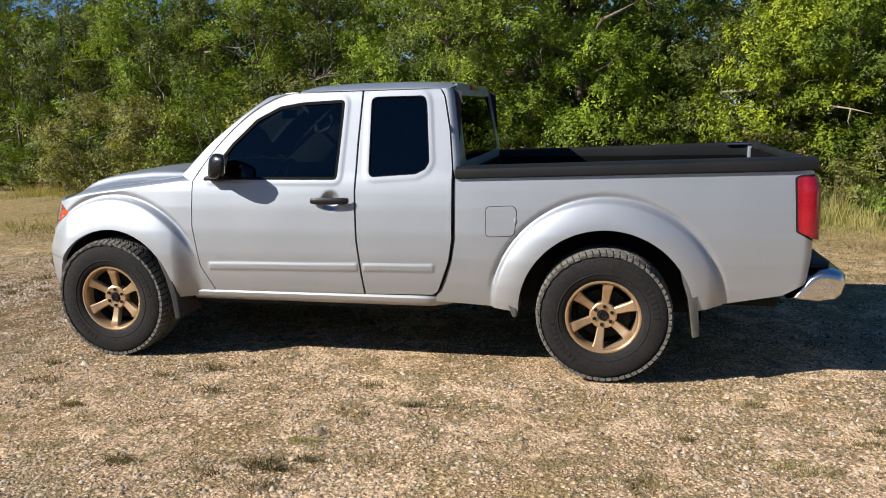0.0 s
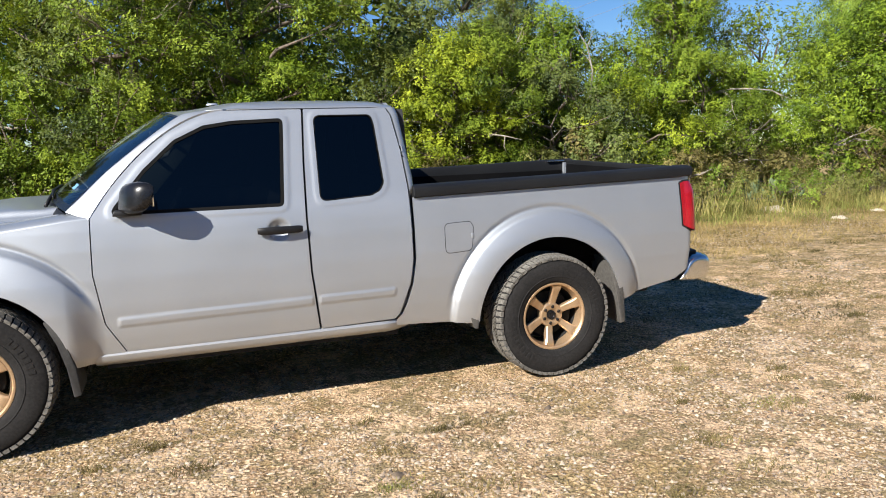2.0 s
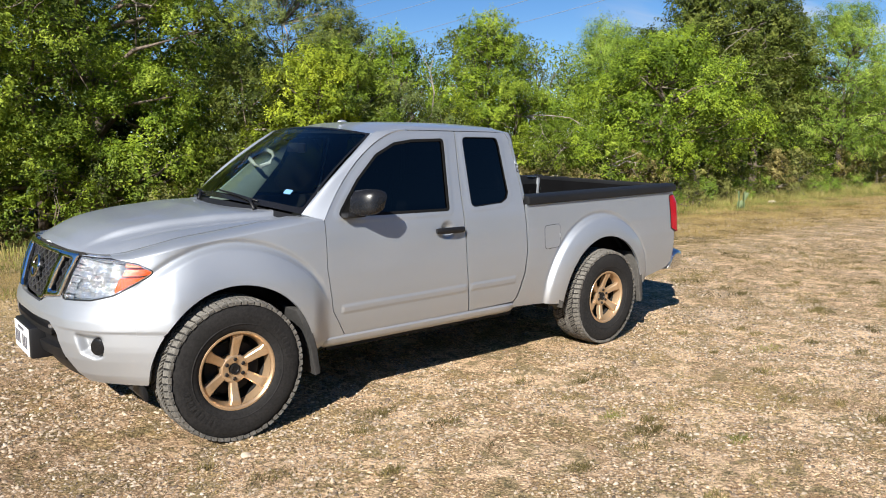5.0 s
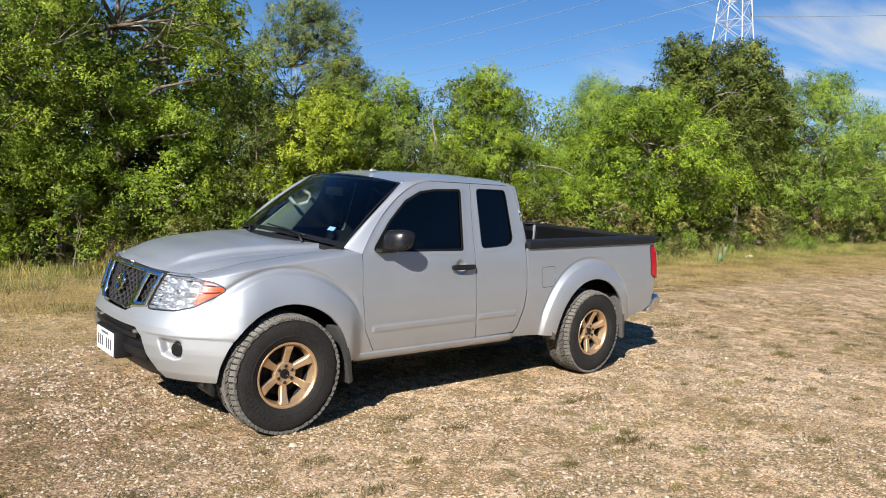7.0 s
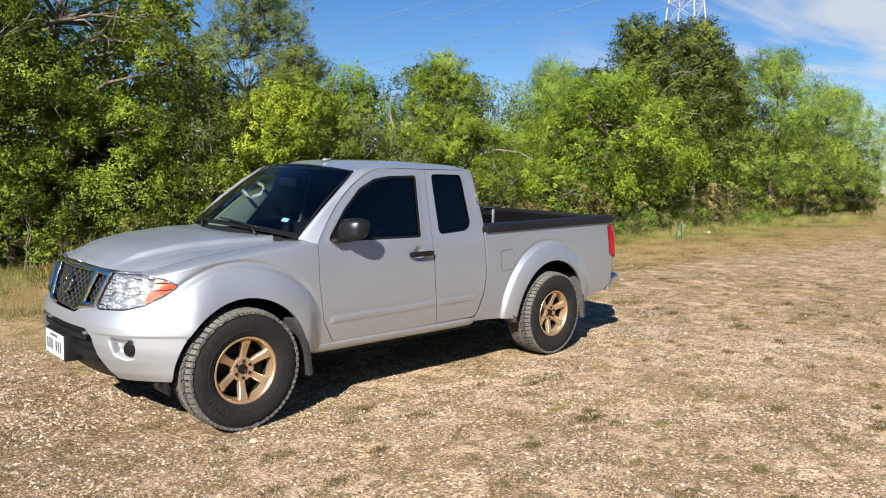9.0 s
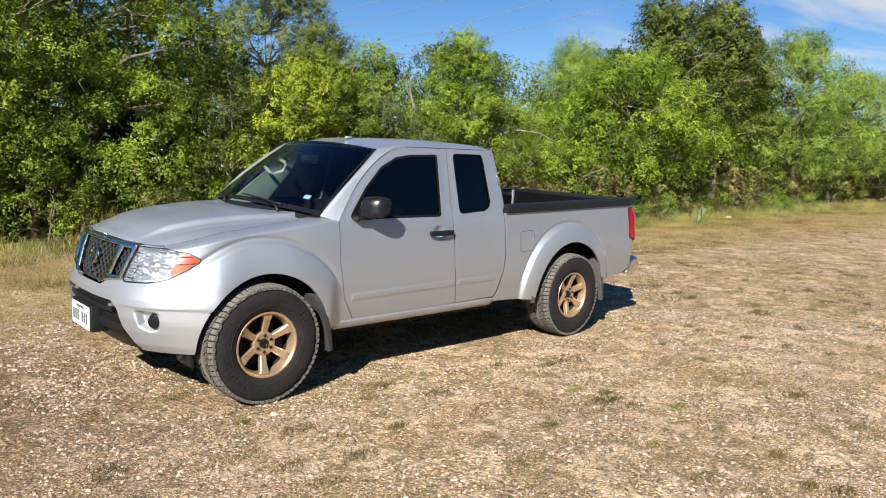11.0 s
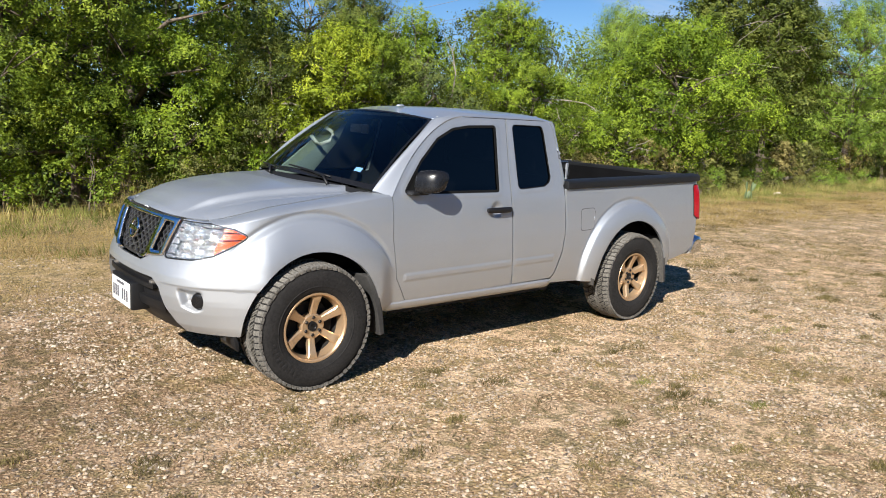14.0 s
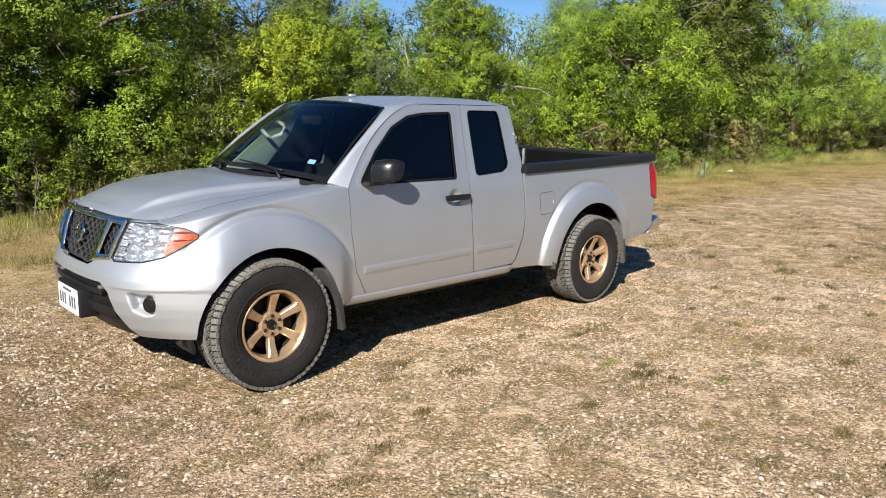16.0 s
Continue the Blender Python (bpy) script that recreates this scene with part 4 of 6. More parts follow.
# ---- headlights
for s in (1, -1):
    ph, g = shell_grid(s * 20, s * 78, 120, 110, -0.05, 0.45, 1.0)
    z = g[..., 2]
    ap = np.abs(ph)
    zig = np.abs((ap / 9.0) % 1 - 0.5) * 0.020 + np.abs((z / 0.052 + np.floor(ap / 9.0) * 0.37) % 1 - 0.5) * 0.014
    cell = 0.012 * smooth01(0.880, 0.894, z)
    g = g + np.stack([zig - cell, 0.5 * s * zig, 0 * z], -1)
    lamp = sheet("headlight", g, lamp_dist(ph, z, 0.004), REFLECTOR, truck, (-1, -0.7 * s, 0), 0.0, "clear headlight with amber corner" )
    ph, g = shell_grid(s * 20, s * 78, 120, 110, -0.012, 0.45, 1.0)
    z = g[..., 2]
    ap = np.abs(ph)
    corner_edge = np.interp(z, [0.80, 0.88, 0.95, 1.02], [53.5, 54, 57.5, 58])
    bands = np.minimum(np.abs(z - 0.925 - (ap - 60) * 0.0005), np.abs(z - 0.968)) - 0.0045
    amber_d = np.maximum.reduce([lamp_dist(ph, z, -0.006), (corner_edge - ap) * 0.0095, -bands])
    sheet("turn_signal", g, amber_d, AMBER, lamp, (-1, -0.7 * s, 0), 0.02, "amber turn signal")
    ph, g = shell_grid(s * 20, s * 78, 90, 80, 0.0, 0.45, 1.0)
    cover = sheet("lamp_cover", g, lamp_dist(ph, g[..., 2], 0.001), GLASS_LAMP, lamp, (-1, -0.7 * s, 0), 0.0)
    cover.visible_shadow = False
    # rim of black round the lamp
    ph, g = shell_grid(s * 20, s * 78, 220, 200, -0.003, 0.45, 1.0)
    rim = np.abs(lamp_dist(ph, g[..., 2], 0.002)) - 0.0028
    sheet("gasket", g, rim, BLACK_TRIM, lamp, (-1, -0.7 * s, 0), 0.006)
    # bright wall between the lens and the reflector
    ph, g = shell_grid(s * 20, s * 78, 120, 110, -0.006, 0.45, 1.0)
    sheet("lamp_wall", g, np.abs(lamp_dist(ph, g[..., 2], -0.004)) - 0.002, REFLECTOR, lamp, (-1, -0.7 * s, 0), 0.05)
    # the bulb shield before the main reflector
    c = shell(np.array([41.0 * s]), np.array([0.62]), -0.045)[0]
    bm = bmesh.new()
    bmesh.ops.create_uvsphere(bm, u_segments=16, v_segments=10, radius=0.012)
    bulb = solid("bulb_shield", bm, CHROME, lamp)
    bulb.location = (c[0], c[1], 0.915)

# ---- hood
rows, ph_rows = [], []
for p in list(np.linspace(1.5, 90, 46)) + list(np.linspace(93, 152, 30)):
    e = shell(np.array([p]), np.array([1.0]))[0]
    ph_rows.append((e[0], abs(e[1]) - 0.004, e[2]))
hood_rows = []
for k, (hx, hw, hz) in enumerate(ph_rows):
    zc = float(np.interp(hx, [-2.26, -2.22, -2.12, -1.95, -1.75, -1.5, -1.35, -1.25, -1.16], [1.046, 1.070, 1.103, 1.138, 1.168, 1.192, 1.190, 1.180, 1.168]))
    row = []
    for q in np.linspace(-1, 1, 151):
        y = q * hw
        base = hz + 0.004 + max(zc - hz, 0) * (1 - abs(q) ** 2.6)
        crease = float(np.interp(hx, [-2.26, -1.98, -1.66, -1.2], [0.385, 0.44, 0.50, 0.60]))
        dome = 0.022 * float(smooth01(crease + 0.026, crease - 0.012, np.array(abs(y)))) * float(smooth01(-2.24, -2.0, np.array(hx)))
        valley = -0.012 * math.exp(-((abs(y) - crease - 0.06) / 0.05) ** 2) * float(smooth01(-2.2, -1.9, np.array(hx)))
        back = 0.090 * (1 - q * q) * float(smooth01(-1.6, -1.1, np.array(hx)))
        lip = 0.014 * (1 - float(smooth01(-2.25, -2.0, np.array(hx))))
        row.append((hx - back, y, base + dome + valley - lip))
    hood_rows.append(row)
hg = np.array(hood_rows)
sheet("hood", hg, np.full(hg.shape[:2], -1.0), PAINT, truck, (0, 0, 1), 0.02, "silver hood with two creases")

# ---- cab sides: doors
WIN_F = rounded([(-0.905, 1.172), (-0.72, 1.395), (-0.555, 1.545), (-0.40, 1.618), (-0.25, 1.640), (0.028, 1.650), (0.022, 1.55), (-0.008, 1.168)], 0.03)
WIN_R = rounded([(0.196, 1.662), (0.535, 1.662), (0.548, 1.60), (0.572, 1.27), (0.548, 1.228), (0.49, 1.200), (0.192, 1.182)], 0.04)
DOOR_F = [(-0.985, 1.165), (-0.992, 0.88), (-0.955, 0.62), (-0.862, 0.452), (0.150, 0.462), (0.138, 0.56), (0.113, 0.80), (0.106, 1.10),
          (0.118, 1.40), (0.138, 1.700), (-0.26, 1.698), (-0.44, 1.662), (-0.62, 1.562), (-0.80, 1.402), (-0.955, 1.215)]
DOOR_F[11:15] = [(float(np.polyval(np.polyfit([0, 1, 2, 3, 4, 5], [-0.26, -0.44, -0.62, -0.80, -0.955, -0.985], 5), q)),
                  float(np.polyval(np.polyfit([0, 1, 2, 3, 4, 5], [1.698, 1.662, 1.562, 1.402, 1.215, 1.165], 5), q))) for q in np.linspace(0.25, 4.75, 19)]
DOOR_R = [(0.156, 0.462), (0.144, 0.56), (0.119, 0.80), (0.112, 1.10), (0.124, 1.40), (0.144, 1.700), (0.625, 1.700), (0.652, 1.655),
          (0.690, 1.46), (0.712, 1.24), (0.712, 0.82), (0.690, 0.68), (0.622, 0.50), (0.59, 0.470)]


def side_grid(x0, x1, z0, z1, step=0.011, push=0.0):
    xs = np.linspace(x0, x1, int((x1 - x0) / step) + 1)[:, None]
    zs = np.linspace(z0, z1, int((z1 - z0) / step) + 1)[None, :]
    x, z = np.broadcast_arrays(xs, zs)
    w = cab_half(z)
    # soften the belt line
    w = (w + cab_half(z - 0.02) + cab_half(z + 0.02)) / 3
    return x, z, w + push


def moulding(x, z, x0, x1):
    """A raised strip along the lower doors, its top facet sloping to the body."""
    c = 0.632 + 0.012 * x
    d = np.maximum(np.abs(z - c) - 0.026, np.maximum(x0 - x, x - x1))
    return 0.0063 * (1 - smooth01(-0.009, 0.001, d))


x, z, w = side_grid(-1.02, 0.17, 0.44, 1.72, 0.0085)
w = w + moulding(x, z, -0.895, 0.118)
hand = np.hypot(x + 0.045, (z - 1.045) * 1.05)
w = w - 0.030 * (1 - smooth01(0.015, 0.068, hand))
win = poly_dist(WIN_F, x, z)
w = w + 0.003 * (1 - smooth01(0.012, 0.035, np.abs(win - 0.005)))
g = np.stack([x, -w, z], -1)
front_door = sheet("front_door", g, np.maximum(poly_dist(DOOR_F, x, z) + 0.003, -win), PAINT, truck, (0, -1, 0), 0.03)
x, z, w = side_grid(0.09, 0.74, 0.44, 1.72, 0.0085)
w = w + moulding(x, z, 0.150, 0.60)
win = poly_dist(WIN_R, x, z)
w = w + 0.003 * (1 - smooth01(0.012, 0.035, np.abs(win - 0.005)))
g = np.stack([x, -w, z], -1)
rear_door = sheet("rear_door", g, np.maximum(poly_dist(DOOR_R, x, z) + 0.003, -win), PAINT, truck, (0, -1, 0), 0.03)
doors = [(front_door, rear_door, -1), (mirrored(front_door, truck), mirrored(rear_door, truck), 1)]
for fd, rd, s in doors:
    for door, win, x0, x1 in ((fd, WIN_F, -0.95, 0.06), (rd, WIN_R, 0.16, 0.60)):
        x, z, w = side_grid(x0, x1, 1.14, 1.69, 0.012, -0.010)
        g = np.stack([x, s * w, z], -1)
        sheet("window_glass", g, poly_dist(win, x, z) - 0.008, GLASS_DARK, door, (0, s, 0), 0.0, "dark tinted glass")
        x, z, w = side_grid(x0, x1, 1.14, 1.69, 0.006, 0.001)
        g = np.stack([x, s * w, z], -1)
        edge = 0.018 if door is fd else 0.007
        sheet("window_seal", g, np.maximum(poly_dist(win, x, z) + 0.001, -poly_dist(win, x, z) - edge), SEAL, door, (0, s, 0), 0.008, "black rubber seal")
    for win, outline, x0, x1 in ((WIN_F, DOOR_F, -0.98, 0.14), (WIN_R, DOOR_R, 0.10, 0.72)):
        x, z, w = side_grid(x0, x1, 0.46, 1.70, 0.016, -0.045)
        g = np.stack([x, s * w, z], -1)
        sheet("inner_panel", g, np.maximum(poly_dist(outline, x, z) + 0.01, -poly_dist(win, x, z) - 0.004), CLOTH, fd if x0 < -0.5 else rd, (0, -s, 0), 0.0, "dark inner door trim")
    for name, x0, x1, z0, z1, inside in (("inner_post", 0.036, 0.186, 0.50, 1.69, fd), ("inner_post", 0.585, 0.745, 0.50, 1.69, rd), ("inner_header", -0.30, 0.70, 1.664, 1.70, fd)):
        x, z, w = side_grid(x0, x1, z0, z1, 0.02, -0.052)
        g = np.stack([x, s * w, z], -1)
        sheet(name, g, np.full(x.shape, -1.0), CLOTH, inside, (0, -s, 0), 0.0, "dark inner trim")
    # pull handle
    rows = []
    for k, hx in enumerate(np.linspace(-0.165, 0.078, 13)):
        f = k / 12
        half = 0.020 + 0.002 * math.sin(math.pi * f)
        wy = 0.925 + 0.016 * math.sin(math.pi * f) ** 0.5
        if k in (0, 12):
            half *= 0.8
        rows.append([(hx, s * (wy + 0.010 * math.cos(a)), 1.046 + half * math.sin(a)) for a in np.linspace(0, 2 * math.pi, 11)[:-1]])
    bm = loft_rows(rows, True)
    bm.faces.new([v for v in bm.verts][:10])
    bm.verts.ensure_lookup_table()
    bm.faces.new([bm.verts[len(bm.verts) - 10 + k] for k in range(10)])
    solid("handle", bm, BLACK_TRIM, fd, "black pull handle")
    # mirror
    rows = []
    for f, sx, sz, off in ((0.0, 0.35, 0.5, 0.015), (0.04, 0.75, 0.80, 0.006), (0.15, 0.95, 0.95, 0.0), (0.5, 1.0, 1.0, 0.0), (0.8, 0.92, 0.92, 0.0), (0.93, 0.72, 0.74, 0.008), (1.0, 0.35, 0.4, 0.015)):
        y = s * (0.908 + 0.165 * f)
        ring = []
        for a in np.linspace(0, 2 * math.pi, 25)[:-1]:
            ca, sa = math.cos(a), math.sin(a)
            ring.append((-0.800 + off + 0.090 * f + 0.052 * sx * math.copysign(abs(ca) ** 0.62, ca) + 0.020 * sa, y, 1.272 + 0.079 * sz * math.copysign(abs(sa) ** 0.62, sa) - 0.012 * (1 - f)))
        rows.append(ring)
    bm = loft_rows(rows, True)
    bm.verts.ensure_lookup_table()
    bm.faces.new([bm.verts[k] for k in range(24)])
    bm.faces.new([bm.verts[len(bm.verts) - 24 + k] for k in range(24)])
    mirror = solid("door_mirror", bm, BLACK_GLOSS, fd, "black folding door mirror")
    solid("mirror_arm", prism([(-0.875, 1.172), (-0.73, 1.172), (-0.74, 1.196), (-0.865, 1.200)], s * 0.86, s * 0.95), BLACK_TRIM, mirror, bevel=0.008)
    solid("mirror_glass", prism([(-0.716, s * 0.945), (-0.668, s * 1.035), (-0.676, s * 1.037), (-0.724, s * 0.947)], 1.222, 1.322, "z"), CHROME, mirror, "mirror glass", bevel=0.003)
    x, z, w = side_grid(-0.95, -0.70, 1.15, 1.41, 0.008, -0.004)
    sail = poly_dist(rounded([(-0.915, 1.172), (-0.775, 1.172), (-0.735, 1.385), (-0.745, 1.375)], 0.01), x, z)
    sheet("sail_panel", np.stack([x, s * w, z], -1), sail, SEAL, fd, (0, s, 0), 0.004, "black corner panel")

# ---- sills
for s in (-1, 1):
    rows = []
    for xx in np.linspace(-1.02, 0.70, 34):
        rows.append([(xx, s * (w - 0.07 * float(smooth01(0.56, 0.70, np.array(xx)))), zz) for w, zz in ((0.80, 0.47), (0.872, 0.462), (0.883, 0.448), (0.880, 0.425), (0.866, 0.405), (0.845, 0.392), (0.80, 0.388), (0.70, 0.40))])
    sill = solid("sill", loft_rows(rows), PAINT, truck, "silver sill, dusty underneath")
    solid("sill_flange", block((-0.97, min(s * 0.815, s * 0.828), 0.366), (0.62, max(s * 0.815, s * 0.828), 0.396)), UNDER, sill, "dark seam flange under the sill", bevel=0.003)

# ---- roof and pillars
def roof_front(y):
    """The roof's front edge over the windscreen and the pillars: x and z."""
    a = abs(y)
    if a < 0.682:
        c = 1 - (a / 0.682) ** 2
        return -0.515 - 0.088 * c, 1.670 + 0.042 * c
    t = min(1.0, (a - 0.682) / 0.068)
    return -0.515 + 0.245 * t, 1.670 + 0.033 * t + 0.010 * math.sin(math.pi * t)


roof_rows = []
for f in np.linspace(0, 1, 44):
    row = []
    for q in np.linspace(-1, 1, 61):
        th = abs(q) * math.pi / 2
        bow = 0.750 * math.copysign(math.sin(th) ** (2 / 2.9), q)
        k = max(0.0, (abs(q) - 0.6) / 0.4)
        y = (0.45 * bow + 0.55 * 0.750 * q) * (1 - k) + bow * k
        fx, fz = roof_front(y)
        rear = 0.672 + 0.020 * (1 - q * q)
        xx = fx * (1 - f) + rear * f
        crown = float(np.interp(xx, [-0.58, -0.45, -0.25, 0.0, 0.35, 0.60, 0.70], [1.722, 1.737, 1.752, 1.762, 1.762, 1.752, 1.732]))
        edge = float(np.interp(xx, [-0.58, -0.40, -0.25, 0.55, 0.70], [1.66, 1.692, 1.703, 1.703, 1.685]))
        m = min(1.0, abs(y) / 0.750)
        zz = edge + (crown - edge) * (1 - m ** 3.2) ** (1 / 1.6)
        b = float(smooth01(0.0, 0.30, np.array(f)))
        row.append((xx, y, fz * (1 - b) + zz * b))
    roof_rows.append(row)
rg = np.array(roof_rows)
roof = sheet("roof", rg, np.full(rg.shape[:2], -1.0), PAINT, truck, (0, 0, 1), 0.006, "silver roof")
WS_EDGE = [(-1.100, 0.814, 1.198), (-0.935, 0.777, 1.343), (-0.75, 0.741, 1.490), (-0.597, 0.706, 1.610), (-0.515, 0.686, 1.670)]
DR_EDGE = [(-0.99, 0.884, 1.160), (-0.805, 0.826, 1.402), (-0.625, 0.790, 1.565), (-0.45, 0.766, 1.665), (-0.27, 0.752, 1.703)]
for s in (-1, 1):
    rows = []
    fine = np.linspace(0, 4, 33)
    for f in fine:
        a = np.array([np.polyval(np.polyfit(range(5), [p[k] for p in WS_EDGE], 4), f) for k in range(3)])
        b = np.array([np.polyval(np.polyfit(range(5), [p[k] for p in DR_EDGE], 4), f) for k in range(3)])
        row = []
        for t in np.linspace(0, 1, 9):
            p = a * (1 - t) + b * t
            out = math.sin(math.pi * math.sqrt(t)) * 0.030 * (1 - 0.4 * f / 4) * min(1.0, 0.06 + 0.8 * f)
            p = p + np.array([-0.4, 0.75, 0.55]) * out
            row.append((p[0], s * p[1], p[2]))
        rows.append(row)
    gg = np.array(rows)
    sheet("pillar", gg, np.full(gg.shape[:2], -1.0), PAINT, truck, (-0.3, s, 0.4), 0.02)
    # rear corner of the cab, from the rear door round to the back
    rows = []
    for zz in np.linspace(0.46, 1.70, 70):
        w = float(cab_half(np.array(zz))) - 0.05 * float(smooth01(1.225, 1.175, np.array(zz)))
        xb = float(np.interp(zz, [0.46, 1.2, 1.30, 1.66, 1.70], [0.752, 0.756, 0.752, 0.704, 0.69]))
        xa = float(np.interp(zz, [0.46, 0.50, 0.68, 0.82, 1.24, 1.46, 1.655, 1.70], [0.59, 0.628, 0.696, 0.718, 0.718, 0.696, 0.658, 0.631]))
        row = [(xa + 0.001, s * w, zz), (xa * 0.6 + (xb - 0.035) * 0.4, s * w, zz)]
        for a in np.linspace(0, math.pi / 2, 8):
            row.append((xb - 0.035 + 0.035 * math.sin(a), s * (w - 0.035 + 0.035 * math.cos(a)), zz))
        row.append((xb + 0.002, s * (w - 0.11), zz))
        rows.append(row)
    gg = np.array(rows)
    sheet("cab_corner", gg, np.full(gg.shape[:2], -1.0), PAINT, truck, (0.6, s, 0), 0.02)
# cab back with its window
ys = np.linspace(-0.80, 0.80, 110)[:, None]
zs = np.linspace(0.46, 1.735, 90)[None, :]
yy, zz = np.broadcast_arrays(ys, zs)
xb = np.interp(zz, [0.46, 1.2, 1.30, 1.66, 1.74], [0.754, 0.758, 0.754, 0.706, 0.686])
lim = np.interp(zz, [0.46, 1.2, 1.66, 1.735], [0.80, 0.79, 0.675, 0.55])
gg = np.stack([xb, yy * lim / 0.80, zz], -1)
REAR_WIN = rounded([(-0.60, 1.66), (0.60, 1.66), (0.675, 1.26), (-0.675, 1.26)], 0.06)
rw = poly_dist(REAR_WIN, gg[..., 1], zz)
back = sheet("cab_back", gg, -rw, PAINT, truck, (1, 0, 0), 0.02)
sheet("inner_back", gg + np.array([-0.03, 0, 0]), -rw, CLOTH, back, (-1, 0, 0), 0.0)
sheet("rear_window", gg + np.array([-0.006, 0, 0]), rw - 0.006, GLASS_DARK, back, (1, 0, 0), 0.0, "dark tinted rear window")
solid("brake_light", prism([(-0.14, 1.700), (0.14, 1.700), (0.13, 1.728), (-0.13, 1.728)], 0.688, 0.712, "x"), RED_LENS, roof, "red high brake light", bevel=0.004)
# antenna puck
rows = []
for k, (sx, h) in enumerate(((1.0, 0.0), (0.96, 0.006), (0.8, 0.011), (0.45, 0.014))):
    rows.append([(-0.305 + 0.038 * sx * math.cos(a), 0.022 * sx * math.sin(a), 1.752 + h) for a in np.linspace(0, 2 * math.pi, 19)[:-1]])
bm = loft_rows(rows, True)
bm.verts.ensure_lookup_table()
bm.faces.new([bm.verts[54 + k] for k in range(18)])
solid("antenna", bm, PAINT, roof, "small silver roof antenna")

# ---- windscreen, cowl, wipers
rows = []
for f in np.linspace(0, 1, 30):
    row = []
    for q in np.linspace(-1, 1, 41):
        c = 1 - q * q
        a = np.array((-1.100 - 0.150 * c, 0.814 * q, 1.198 + 0.044 * c))
        b = np.array((-0.515 - 0.088 * c, 0.686 * q, 1.670 + 0.042 * c))
        p = a * (1 - f) + b * f + np.array([-0.4, 0, 0.6]) * 0.028 * math.sin(math.pi * f)
        row.append(p)
    rows.append(row)
gg = np.array(rows)
windscreen = sheet("windscreen", gg, np.full(gg.shape[:2], -1.0), GLASS_SHIELD, truck, (-1, 0, 1), 0.0, "tinted windscreen")


def on_glass(f, q, lift=0.004):
    c = 1 - q * q
    a = np.array((-1.100 - 0.150 * c, 0.814 * q, 1.198 + 0.044 * c))
    b = np.array((-0.515 - 0.088 * c, 0.686 * q, 1.670 + 0.042 * c))
    return a * (1 - f) + b * f + np.array([-0.4, 0, 0.6]) * 0.028 * math.sin(math.pi * f) + np.array([-0.6, 0, 0.8]) * lift


# black band round the glass
field = np.ones((120, 160))
gf = np.array([[on_glass(f, q, 0.0015) for q in np.linspace(-1, 1, 160)] for f in np.linspace(0, 1, 120)])
fu = np.broadcast_to(np.linspace(0, 1, 120)[:, None], field.shape)
fq = np.broadcast_to(np.linspace(-1, 1, 160)[None, :], field.shape)
inner = poly_dist(rounded([(-0.978, 0.055), (0.978, 0.055), (0.976, 0.978), (-0.976, 0.978)], 0.04), fq, fu)
sheet("glass_band", gf, -inner, BLACK_GLOSS, windscreen, (-1, 0, 1), 0.0, "black edge band")
st = [on_glass(f, q, 0.002) for f, q in ((0.155, -0.785), (0.155, -0.715), (0.200, -0.715), (0.200, -0.785))]
bm = bmesh.new()
lo = [bm.verts.new(p) for p in st]
hi = [bm.verts.new(p + np.array([-0.0018, 0, 0.0024])) for p in st]
bm.faces.new(hi)
for k in range(4):
    bm.faces.new((lo[k], lo[(k + 1) % 4], hi[(k + 1) % 4], hi[k]))
sticker = solid("sticker", bm, STICKER, windscreen, "pale blue registration sticker")
# cowl
rows = []
for f in (0.0, 0.3, 0.6, 1.0):
    row = []
    for q in np.linspace(-1, 1, 41):
        c = 1 - q * q
        row.append((-1.097 - 0.150 * c - (0.030 + 0.030 * c) * f, 0.802 * q * (1 - 0.03 * f), 1.184 + 0.046 * c - (0.020 + 0.042 * c) * f))
    rows.append(row)
gg = np.array(rows)
cowl = sheet("cowl", gg, np.full(gg.shape[:2], -1.0), BLACK_TRIM, truck, (-0.3, 0, 1), 0.03, "black cowl panel")
for q0, f0, q1, f1 in ((0.12, 0.070, -0.56, 0.024), (0.93, 0.066, 0.38, 0.020)):
    v, f = [], []
    arm = [on_glass(-0.05, q1 - 0.02, 0.008), on_glass(0.015, q1 + 0.08, 0.016), on_glass((f0 + f1) / 2, (q0 + q1) / 2, 0.018)]
    tube(v, f, arm, [0.011, 0.009, 0.006], 8)
    blade = [on_glass(f0 + (f1 - f0) * k / 6, q0 + (q1 - q0) * k / 6, 0.014) for k in range(7)]
    tube(v, f, blade, [0.005, 0.007, 0.008, 0.009, 0.008, 0.007, 0.005], 6)
    child("wiper", mesh_of("wiper", v, f, BLACK_TRIM, True), truck, "black wiper")

